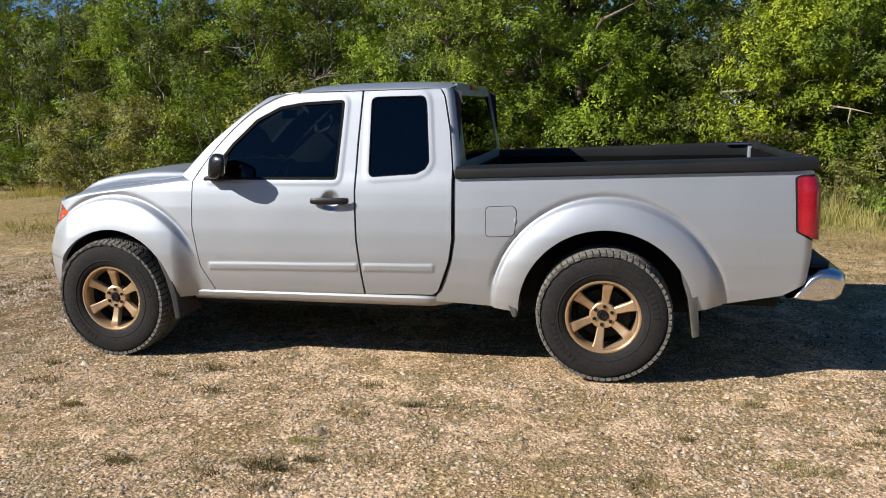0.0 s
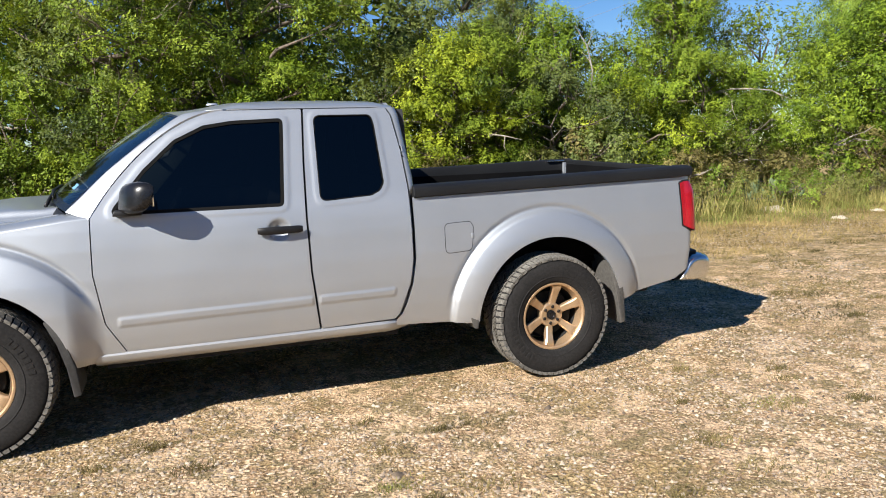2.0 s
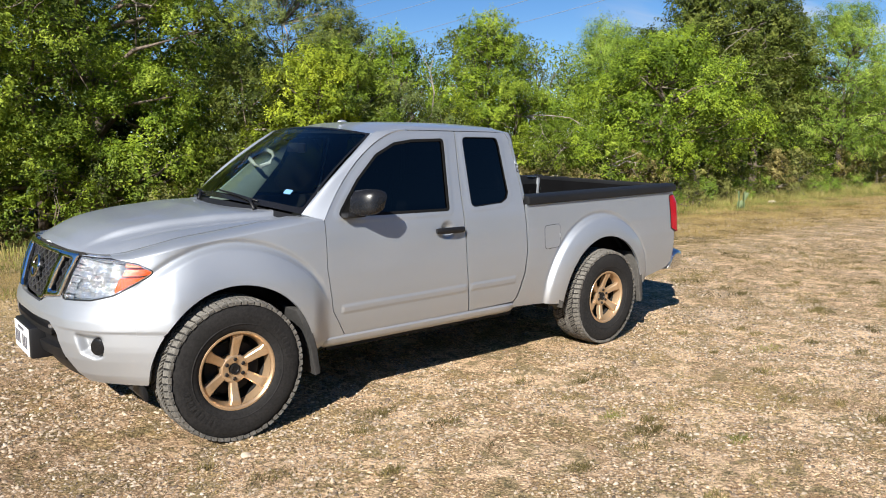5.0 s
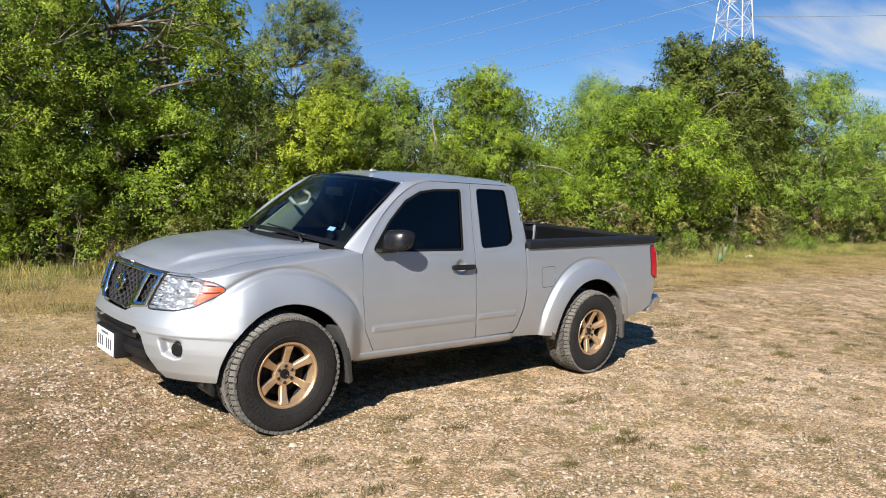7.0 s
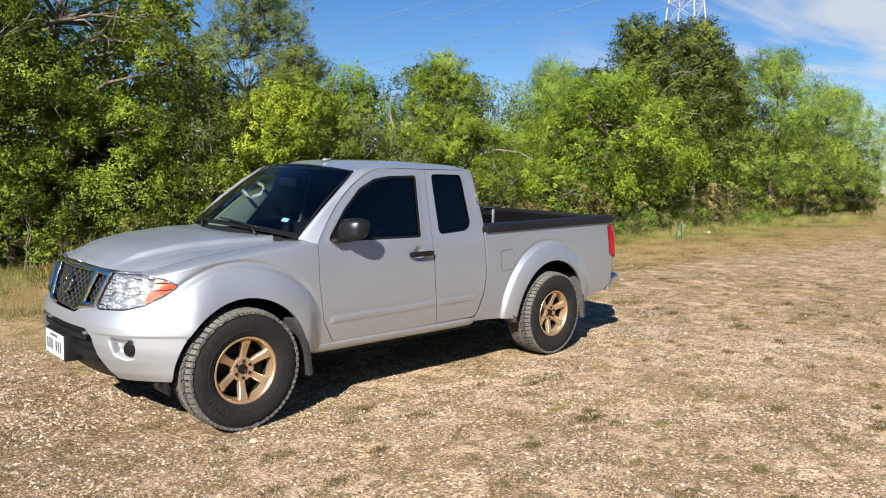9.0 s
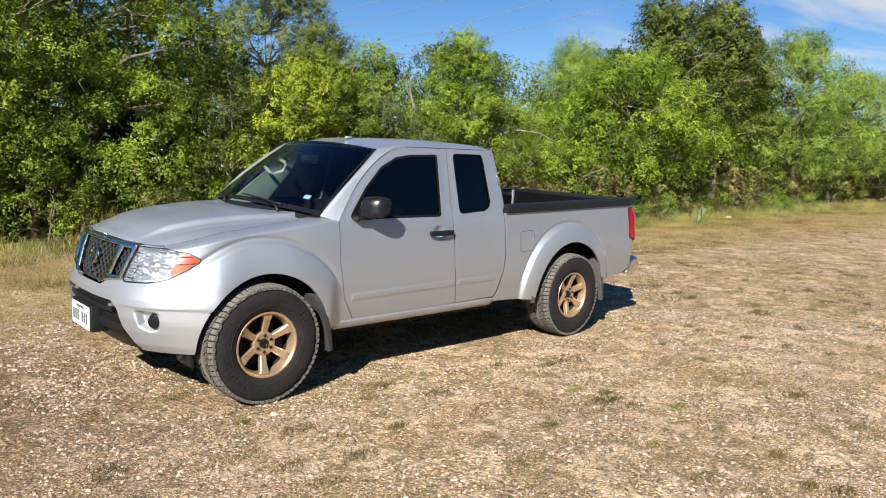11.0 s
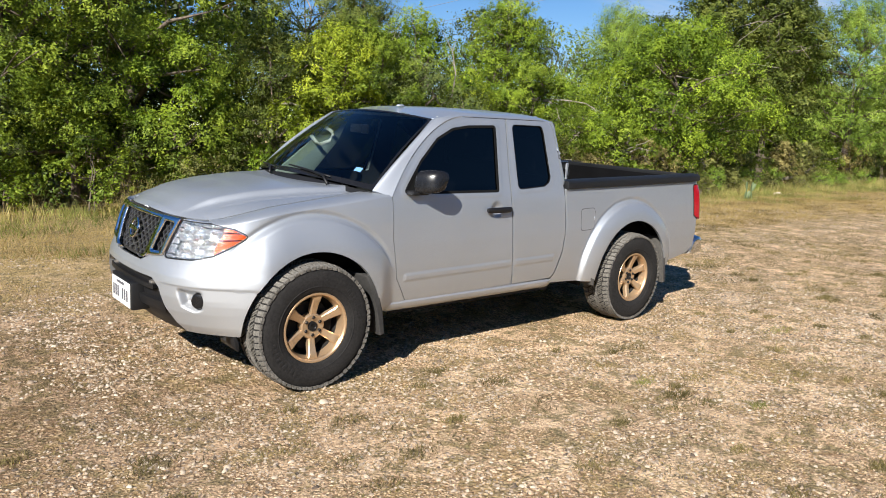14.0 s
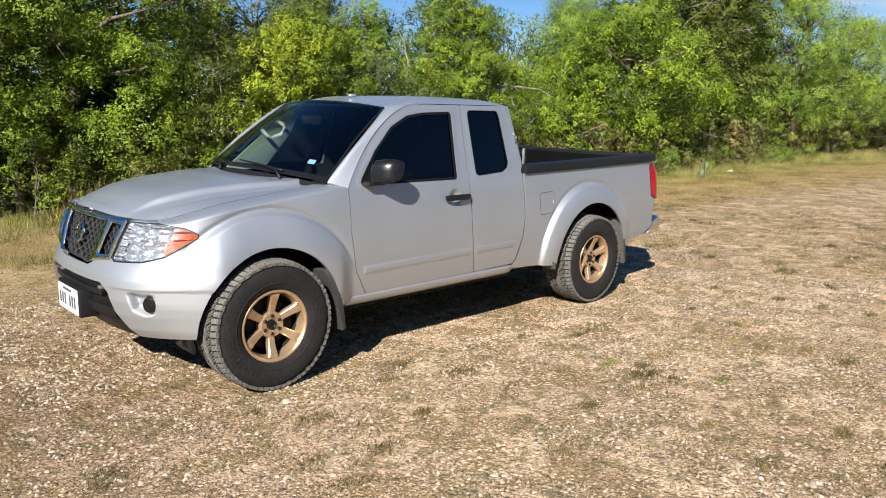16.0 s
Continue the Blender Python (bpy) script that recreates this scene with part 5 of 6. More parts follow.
# ---- cabin
solid("dashboard", prism([(-1.14, 1.16), (-0.86, 1.14), (-0.74, 1.05), (-0.76, 0.62), (-1.14, 0.62)], -0.70, 0.70), BLACK_TRIM, truck, bevel=0.025)
solid("cabin_floor", block((-1.0, -0.80, 0.47), (0.74, 0.80, 0.52)), CLOTH, truck)
solid("headliner", block((-0.42, -0.62, 1.672), (0.64, 0.62, 1.690)), PALE_TRIM, truck, bevel=0.006)
for y in (-0.36, 0.36):
    seat = solid("front_seat", block((-0.42, y - 0.24, 0.66), (0.08, y + 0.24, 0.84)), CLOTH, truck, bevel=0.05, seg=3)
    solid("backrest", prism([(-0.02, 0.80), (0.10, 0.80), (0.24, 1.36), (0.14, 1.38)], y - 0.23, y + 0.23), CLOTH, seat, bevel=0.035, seg=3)
    solid("headrest", prism([(0.16, 1.40), (0.24, 1.39), (0.27, 1.55), (0.19, 1.56)], y - 0.12, y + 0.12), CLOTH, seat, bevel=0.025, seg=3)
v, f = [], []
wheel_m = Matrix.Translation((-0.62, -0.37, 1.09)) @ Matrix.Rotation(radians(-62), 4, "Y")
tube(v, f, [wheel_m @ Vector((0.185 * math.cos(a), 0.185 * math.sin(a), 0)) for a in np.linspace(0, 2 * math.pi, 33)], [0.015] * 33, 8)
for a in (0.3, math.pi - 0.3, -math.pi / 2):
    tube(v, f, [wheel_m @ Vector((0, 0, -0.03)), wheel_m @ Vector((0.18 * math.cos(a), 0.18 * math.sin(a), 0))], [0.028, 0.014], 6)
child("steering_wheel", mesh_of("steering_wheel", v, f, BLACK_TRIM, True), truck)
v, f = [], []
tube(v, f, [(-0.73, 0.640, 1.475), (-0.712, 0.585, 1.425), (-0.68, 0.570, 1.412), (-0.60, 0.570, 1.440), (-0.560, 0.575, 1.490), (-0.565, 0.590, 1.520), (-0.60, 0.640, 1.545)], [0.016] * 7, 8)
child("grab_handle", mesh_of("grab_handle", v, f, PALE_TRIM, True), truck, "pale grey grab handle inside the pillar")
solid("pillar_trim", prism([(-1.06, 1.165), (-0.70, 1.165), (-0.46, 1.44), (-0.38, 1.60), (-0.47, 1.635)], 0.655, 0.680), TRIM_GREY, truck, "grey inner pillar trim", bevel=0.008)
solid("rear_view_mirror", block((-0.69, -0.12, 1.535), (-0.665, 0.12, 1.60)), BLACK_GLOSS, truck, bevel=0.01)

# ---- bed
def bed_half(z):
    return np.interp(z, [0.36, 0.45, 0.55, 0.70, 0.85, 1.0, 1.1, 1.25], [0.845, 0.868, 0.885, 0.900, 0.905, 0.899, 0.890, 0.874])


def bed_shell(u, v, push=0.0):
    """u: metres from the bed's front edge, round the rear corner; v: height."""
    z = v
    w = bed_half(z)
    r = 0.055
    flat = 1.875
    end = 2.695 - 0.03 * np.clip((0.75 - z) / 0.3, 0, 1)
    on = u < flat
    a = np.clip((u - flat) / (r * math.pi / 2), 0, 1) * math.pi / 2
    past = np.maximum(u - flat - r * math.pi / 2, 0)
    x = np.where(on, 0.765 + u * (end - r - 0.765) / flat, end - r + r * np.sin(a))
    ww = np.where(on, w, w - r + r * np.cos(a)) - past
    ww = ww + np.where(on, flare(R_ARCH, x, z, 0.657, 0.050) * smooth01(2.35, 2.15, x), 0)
    x = x + push * np.where(on, 0, np.sin(a))
    ww = ww + push * np.where(on, 1, np.cos(a))
    return np.stack([x, -ww, z], -1)


us = np.linspace(-0.18, 2.08, 208)[:, None]
vs = np.linspace(0.40, 1.24, 84)[None, :]
U, V = np.broadcast_arrays(us, vs)
g = bed_shell(U, V)
x, z = g[..., 0], g[..., 2]
TAIL = rounded([(1.822, 1.176), (1.86, 1.190), (2.03, 1.190), (2.03, 0.825), (1.955, 0.828), (1.905, 0.846), (1.835, 0.886)], 0.015)
tail_d = poly_dist(TAIL, U, V)
FUEL = rounded([(0.915, 1.012), (1.080, 1.018), (1.098, 0.985), (1.086, 0.858), (1.070, 0.842), (0.915, 0.834)], 0.03)
under = np.interp(x, [0.58, 0.76, 1.1, 2.10, 2.20, 2.55, 2.70], [0.428, 0.422, 0.40, 0.44, 0.462, 0.530, 0.62]) - z
top = z - (1.180 + 0.020 * (x - 0.76))
front = np.interp(z, [0.40, 0.47, 0.50, 0.56, 0.68, 0.82, 1.0, 1.24], [0.588, 0.608, 0.641, 0.669, 0.709, 0.732, 0.734, 0.734]) - x
bed_d = np.maximum.reduce([-arch_dist(R_ARCH, x, z), under, top, -tail_d - 0.001, front])
bed_side = sheet("bed_side", g, bed_d, PAINT, truck, (0, -1, 0), 0.02)
# tail lamp on the same surface
us = np.linspace(1.78, 2.06, 60)[:, None]
vs = np.linspace(0.79, 1.22, 60)[None, :]
U2, V2 = np.broadcast_arrays(us, vs)
lampg = bed_shell(U2, V2, 0.006 + 0.026 * smooth01(1.85, 1.93, U2) * smooth01(1.21, 1.10, V2))
td = poly_dist(TAIL, U2, V2)
tail = sheet("tail_light", lampg, td + 0.010, RED_LENS, truck, (0.5, -1, 0), 0.02, "red tail light")
rimg = bed_shell(U2, V2, 0.002)
rim = sheet("lamp_rim", rimg, np.abs(td + 0.005) - 0.006, BLACK_TRIM, tail, (0.5, -1, 0), 0.02)
tail_r = mirrored(tail, truck)
mirrored(rim, tail_r)
mirrored(bed_side, truck)
us = np.linspace(0.10, 0.38, 120)[:, None]
vs = np.linspace(0.81, 1.04, 100)[None, :]
U3, V3 = np.broadcast_arrays(us, vs)
fg = bed_shell(U3, V3, 0.0)
fd = poly_dist(FUEL, fg[..., 0], fg[..., 2])
flap = sheet("fuel_flap", bed_shell(U3, V3, 0.0022), fd + 0.0022, PAINT, bed_side, (0, -1, 0), 0.004)
sheet("flap_gap", bed_shell(U3, V3, 0.0008), np.abs(fd) - 0.0017, UNDER, bed_side, (0, -1, 0), 0.0)
# the small grip of the fuel flap
solid("flap_notch", block((1.083, -0.9075, 0.915), (1.096, -0.895, 0.945)), PAINT, bed_side, bevel=0.003)

# rail caps along the top of the bed
for s in (-1, 1):
    rows = []
    for xx in np.linspace(0.738, 2.70, 30):
        lift = 0.020 * (xx - 0.765)
        end = 1.0 if xx < 2.60 else 1.0 - 0.25 * (xx - 2.60)
        rows.append([(xx, s * w * end, zz + lift) for w, zz in
                     ((0.885, 1.174), (0.905, 1.182), (0.908, 1.212), (0.902, 1.230), (0.886, 1.240), (0.800, 1.246), (0.775, 1.240), (0.768, 1.225), (0.768, 1.14), (0.80, 1.13))])
    bm = loft_rows(rows, True)
    bm.verts.ensure_lookup_table()
    bm.faces.new([bm.verts[k] for k in range(10)])
    bm.faces.new([bm.verts[len(bm.verts) - 10 + k] for k in range(10)])
    solid("bed_rail", bm, BLACK_RAIL, truck, "black plastic bed rail cap")
    # liner wall with ribs
    wall = solid("liner_wall", block((0.80, min(s * 0.745, s * 0.775), 0.72), (2.60, max(s * 0.745, s * 0.775), 1.19)), BLACK_LINER, truck, "black bed liner", bevel=0.006)
    for k in range(13):
        xx = 0.92 + k * 0.13
        solid("rib", block((xx, min(s * 0.733, s * 0.748), 0.75), (xx + 0.05, max(s * 0.733, s * 0.748), 1.12)), BLACK_LINER, wall, bevel=0.006)
    solid("wheel_housing", prism([(1.14, 0.72), (1.20, 0.90), (1.34, 0.98), (1.86, 0.98), (2.0, 0.90), (2.06, 0.72)], s * 0.53, s * 0.75), BLACK_LINER, truck, bevel=0.03)
    # bare metal strip at the tailgate
    solid("tailgate_jamb", block((2.612, min(s * 0.742, s * 0.80), 0.75), (2.640, max(s * 0.742, s * 0.80), 1.254)), PAINT, truck, bevel=0.004)
    solid("rail_strip", block((2.46, min(s * 0.748, s * 0.762), 1.262), (2.625, max(s * 0.748, s * 0.762), 1.272)), BUMPER_CHROME, truck, "thin bright metal strip", bevel=0.002)
bed_floor = solid("bed_floor", block((0.78, -0.76, 0.68), (2.62, 0.76, 0.72)), BLACK_LINER, truck)
for k in range(14):
    y = -0.68 + k * 0.104
    solid("floor_rib", block((0.82, y - 0.022, 0.718), (2.60, y + 0.022, 0.732)), BLACK_LINER, bed_floor, bevel=0.004)
solid("bed_front", block((0.768, -0.77, 0.60), (0.80, 0.77, 1.21)), BLACK_LINER, truck, bevel=0.006)
# tailgate
tg = solid("tailgate", block((2.642, -0.735, 0.64), (2.694, 0.735, 1.235)), PAINT, truck, "silver tailgate", bevel=0.012)
solid("tailgate_cap", prism([(2.645, 1.222), (2.705, 1.222), (2.707, 1.250), (2.69, 1.272), (2.655, 1.276), (2.645, 1.268)], -0.775, 0.775), BLACK_RAIL, tg, "black tailgate cap", bevel=0.006)
solid("tailgate_liner", block((2.628, -0.72, 0.72), (2.643, 0.72, 1.24)), BLACK_LINER, tg, bevel=0.003)
solid("gate_handle", block((2.692, -0.12, 1.06), (2.712, 0.12, 1.14)), BLACK_TRIM, tg, bevel=0.008)
# rear bumper: a bar with rounded, swept ends
BAR = [(2.590, 0.500), (2.640, 0.570), (2.69, 0.635), (2.745, 0.668), (2.80, 0.678), (2.862, 0.664), (2.886, 0.636), (2.886, 0.590), (2.874, 0.535), (2.845, 0.505), (2.74, 0.488)]
rows = []
for k in range(-30, 31):
    a = abs(k) / 30
    if a <= 0.7:
        y, size, slide = 0.78 * a / 0.7, 1.0, 0.0
    else:
        t = (a - 0.7) / 0.3 * math.pi / 2
        y, size, slide = 0.78 + 0.095 * math.sin(t), 0.50 + 0.50 * max(0.0, math.cos(t)) ** 0.6, 0.02 * (1 - math.cos(t))
    rows.append([(2.765 - slide + (px - 2.765) * size, math.copysign(y, k), 0.585 + (pz - 0.585) * size) for px, pz in BAR])
bm = loft_rows(rows, True)
bm.verts.ensure_lookup_table()
bm.faces.new([bm.verts[k] for k in range(11)])
bm.faces.new([bm.verts[len(bm.verts) - 11 + k] for k in range(11)])
rb = solid("rear_bumper", bm, BUMPER_CHROME, truck, "chrome rear bumper")
solid("step_pad", prism([(2.68, -0.80), (2.80, -0.80), (2.83, -0.70), (2.83, 0.70), (2.80, 0.80), (2.68, 0.80)], 0.672, 0.692, "z"), BLACK_TRIM, rb, "black step pad", bevel=0.005)
solid("bumper_filler", block((2.60, -0.76, 0.60), (2.70, 0.76, 0.68)), BLACK_TRIM, rb, bevel=0.01)

# ---- underneath
solid("chassis", block((-2.15, -0.50, 0.36), (2.62, 0.50, 0.56)), UNDER, truck, bevel=0.02)
# unseen dark box added in the engine bay against light leaks
solid("engine_block", block((-2.08, -0.48, 0.50), (-1.16, 0.48, 1.0)), UNDER, truck, bevel=0.03)
solid("front_bulkhead", block((-1.16, -0.80, 0.45), (-1.10, 0.80, 1.16)), UNDER, truck)
for s in (-1, 1):
    solid("inner_sill", block((-1.0, min(s * 0.55, s * 0.80), 0.40), (0.75, max(s * 0.55, s * 0.80), 0.50)), UNDER, truck)
    for name, arch, mid in (("front_liner", F_ARCH, 0.06), ("rear_liner", R_ARCH, 0.05)):
        rows = []
        for yy in (0.60, 0.785 if arch is F_ARCH else 0.815):
            ring = [(arch[0] - arch[2] - mid, s * yy, 0.34)]
            for a in np.linspace(math.pi, 0, 26):
                ring.append((arch[0] + (arch[2] + mid) * math.cos(a), s * yy, arch[1] + (arch[2] + mid) * math.sin(a)))
            ring.append((arch[0] + arch[2] + mid, s * yy, 0.34))
            rows.append(ring)
        bm = loft_rows(rows)
        bm.faces.new([v for v in bm.verts][:28])
        solid(name, bm, UNDER, truck)
for xx in (-1.6, 1.6):
    v, f = [], []
    tube(v, f, [(xx, -0.72, 0.395), (xx, 0.72, 0.395)], [0.05, 0.05], 10)
    child("axle", mesh_of("axle", v, f, UNDER, True), truck)
# mud flaps
for s in (-1, 1):
    for name, pts, lab in (("front_mud_flap", [(-1.232, 0.672), (-1.185, 0.678), (-1.140, 0.56), (-1.105, 0.44), (-1.088, 0.285), (-1.125, 0.275), (-1.145, 0.43), (-1.178, 0.55)], "dark grey mud flap"),
                           ("rear_mud_flap", [(2.005, 0.725), (2.075, 0.715), (2.105, 0.55), (2.125, 0.300), (2.085, 0.290), (2.060, 0.50)], "dusty grey mud flap")):
        solid(name, prism(pts, s * 0.70, s * (0.945 if name[0] == "r" else 0.956)), FLAP if name[0] == "r" else FLAP_DARK, truck, lab, bevel=0.006)
    solid("arch_extension", prism([(1.04, 0.46), (1.108, 0.44), (1.098, 0.362), (1.075, 0.366)], s * 0.72, s * 0.925), FLAP, truck, bevel=0.006)


# ---- the body narrows towards the roof
for ob in truck.children_recursive:
    if ob.type != "MESH":
        continue
    co = np.empty(len(ob.data.vertices) * 3, np.float32)
    ob.data.vertices.foreach_get("co", co)
    co = co.reshape(-1, 3)
    at = ob.location.copy()
    co[:, 1] *= 1 + (0.04 - 0.0454 * (co[:, 2] + at.z)) / 0.88
    ob.data.vertices.foreach_set("co", co.ravel())
    ob.data.update()
    ob.location.y *= 1 + (0.04 - 0.0454 * at.z) / 0.88


# ---- wheels
def make_wheel(steer=0.0):
    """A wheel about the origin, its face towards -y; radius 0.402."""
    hub = new("wheel")
    hub.parent = truck
    c = (0, 0, 0)
    prof = [(0.214, 0.105), (0.224, 0.122), (0.245, 0.132), (0.285, 0.139), (0.325, 0.139), (0.355, 0.133), (0.376, 0.124), (0.389, 0.108), (0.395, 0.08), (0.397, 0.0)]
    prof = [(r, -y) for r, y in prof] + [(r, y) for r, y in reversed(prof[:-1])]
    tyre = solid("tyre", lathe(prof, c, 72), RUBBER, hub, "dusty black all-terrain tyre")
    # rings and bars of moulded relief on the sidewall
    solid("sidewall_ring", lathe([(0.262, -0.1345), (0.264, -0.138), (0.268, -0.1385), (0.270, -0.1365)], c, 72), RUBBER, tyre)
    bm = bmesh.new()
    for a0, count in ((0.75, 7), (3.6, 9)):
        for k in range(count):
            a = a0 + k * 0.105
            b2 = block((-0.009, -0.1415, 0.288), (0.009, -0.137, 0.322))
            rot = Matrix.Rotation(a, 4, "Y")
            tmp = bpy.data.meshes.new("bar")
            b2.transform(rot)
            b2.to_mesh(tmp)
            b2.free()
            bm.from_mesh(tmp)
            bpy.data.meshes.remove(tmp)
    tagged(solid("relief", bm, RUBBER, tyre, "raised sidewall relief", smooth=False), kind="stuff")
    # tread blocks
    verts, faces = [], []

    def lump(ang, da, y0, y1, r0, r1, skew=0.0, drop0=0.0, drop1=0.0):
        base = len(verts)
        for aa, yy, rr in ((-1, y0, r0), (1, y0, r0), (1, y1, r0), (-1, y1, r0), (-0.86, y0, r1 - drop0), (0.86, y0, r1 - drop0), (0.86, y1, r1 - drop1), (-0.86, y1, r1 - drop1)):
            t = ang + aa * da + (skew if yy == y1 else -skew)
            verts.append((rr * math.cos(t), yy, rr * math.sin(t)))
        for q in ((4, 5, 6, 7), (0, 1, 5, 4), (1, 2, 6, 5), (2, 3, 7, 6), (3, 0, 4, 7)):
            faces.append(tuple(base + i for i in q))

    n = 62
    for k in range(n):
        a = 2 * math.pi * k / n
        odd = 0.5 if k % 2 else -0.5
        lump(a, 0.043, -0.134, -0.084 + 0.008 * odd, 0.372, 0.401, 0.012, 0.011, 0.0)
        lump(a + 0.05, 0.043, 0.084 + 0.008 * odd, 0.134, 0.372, 0.401, 0.012, 0.0, 0.011)
        # each inner block is split by a sipe
        for q in (-1, 1):
            lump(a + 0.03 + q * 0.021, 0.016, -0.073 + 0.006 * odd, -0.032 + 0.006 * odd, 0.384, 0.403, 0.034)
            lump(a + 0.06 + q * 0.021, 0.016, -0.024 + 0.005 * odd, 0.022 + 0.005 * odd, 0.384, 0.403, -0.040)
            lump(a + 0.09 + q * 0.021, 0.016, 0.031 + 0.006 * odd, 0.072 + 0.006 * odd, 0.384, 0.403, 0.034)
        # shoulder lugs running down the side
        lump(a, 0.036 if k % 2 else 0.042, -0.1375, -0.125, 0.372 if k % 2 else 0.380, 0.391)
        lump(a + 0.04, 0.030, 0.125, 0.1385, 0.368, 0.391)
    tagged(child("tread", mesh_of("tread", verts, faces, TREAD), tyre, "dusty tread blocks"), kind="stuff")
    # rim: lip, barrel, disc with six spokes
    lip = [(0.196, -0.095), (0.204, -0.116), (0.212, -0.124), (0.221, -0.124), (0.226, -0.116), (0.222, -0.10)]
    rim = solid("rim", lathe(lip, c, 72), BRONZE, hub, "bronze six-spoke alloy rim")
    solid("barrel", lathe([(0.199, -0.112), (0.193, -0.09), (0.190, -0.05)], c, 64), BRONZE, rim)
    # the shade deep in the barrel is put into this dark colour
    solid("inner_barrel", lathe([(0.190, -0.052), (0.187, 0.06), (0.198, 0.11)], c, 48), UNDER, rim, "inner barrel with shade in its dark colour")
    for k in range(6):
        bm = bmesh.new()
        rows = []
        for r, half, face, depth in ((0.045, 0.022, -0.074, 0.03), (0.075, 0.022, -0.077, 0.036), (0.12, 0.024, -0.088, 0.038), (0.158, 0.027, -0.100, 0.036), (0.170, 0.029, -0.107, 0.034), (0.190, 0.033, -0.109, 0.030), (0.202, 0.040, -0.108, 0.026)):
            ring = [(-half, face + depth, r), (-half, face + 0.006, r), (-half + 0.006, face, r), (half - 0.006, face, r), (half, face + 0.006, r), (half, face + depth, r)]
            rows.append(ring)
        b3 = loft_rows(rows, True)
        b3.transform(Matrix.Rotation(2 * math.pi * k / 6, 4, "Y"))
        bm.free()
        solid("spoke", b3, BRONZE, rim)
    solid("hub_disc", lathe([(0.0005, -0.070), (0.03, -0.070), (0.036, -0.076), (0.072, -0.080), (0.080, -0.075), (0.084, -0.035)], c, 40), BRONZE, rim)
    solid("centre_cap", lathe([(0.0005, -0.082), (0.016, -0.080), (0.020, -0.086), (0.0285, -0.084), (0.031, -0.068)], c, 28), BLACK_GLOSS, hub, "black centre cap")
    for k in range(6):
        a = 2 * math.pi * k / 6
        bm = bmesh.new()
        rows = []
        for r, y in ((0.0115, -0.068), (0.0115, -0.085), (0.009, -0.088), (0.0005, -0.088)):
            rows.append([(r * math.cos(q) + 0.055 * math.sin(a), y, r * math.sin(q) + 0.055 * math.cos(a)) for q in np.linspace(0, 2 * math.pi, 7)[:-1]])
        bm.free()
        solid("lug_nut", loft_rows(rows, True), BLACK_GLOSS, hub)
    # near-black disc colour carries the shade behind the spokes
    solid("brake_disc", lathe([(0.05, -0.02), (0.15, -0.02), (0.152, -0.012), (0.152, 0.01), (0.05, 0.01)], c, 48), UNDER, hub, "brake disc with shade in its dark colour")
    solid("caliper", prism([(0.08, -0.06), (0.16, -0.05), (0.165, 0.05), (0.08, 0.06)], -0.035, 0.03), UNDER, hub, bevel=0.008)
    solid("drum_back", lathe([(0.0005, 0.02), (0.17, 0.02), (0.17, 0.03)], c, 32), UNDER, hub)
    return hub


first = make_wheel()
SMALLER = Matrix.Scale(0.98, 4)
first.matrix_local = pose(-1.593, -0.857, 0.394, 0, 3, 0) @ SMALLER
for m in (pose(1.597, -0.867, 0.394, 0, 8, 0), pose(-1.593, 0.857, 0.394, 0, 40, 180), pose(1.597, 0.867, 0.394, 0, 25, 180)):
    copy_thing(first, m @ SMALLER)
# the lot rises a little under the far wheels, so that the truck leans to its left
truck.location = (0, 0.04, 0.0357)
truck.rotation_euler = (radians(2.3), 0, 0)


# ---------------------------------------------------------------- loose stones, grass, cactus, tower
def noise_at(x, y, scale, seed):
    return np.array([noise.noise((px * scale, py * scale, seed)) for px, py in zip(x, y)])


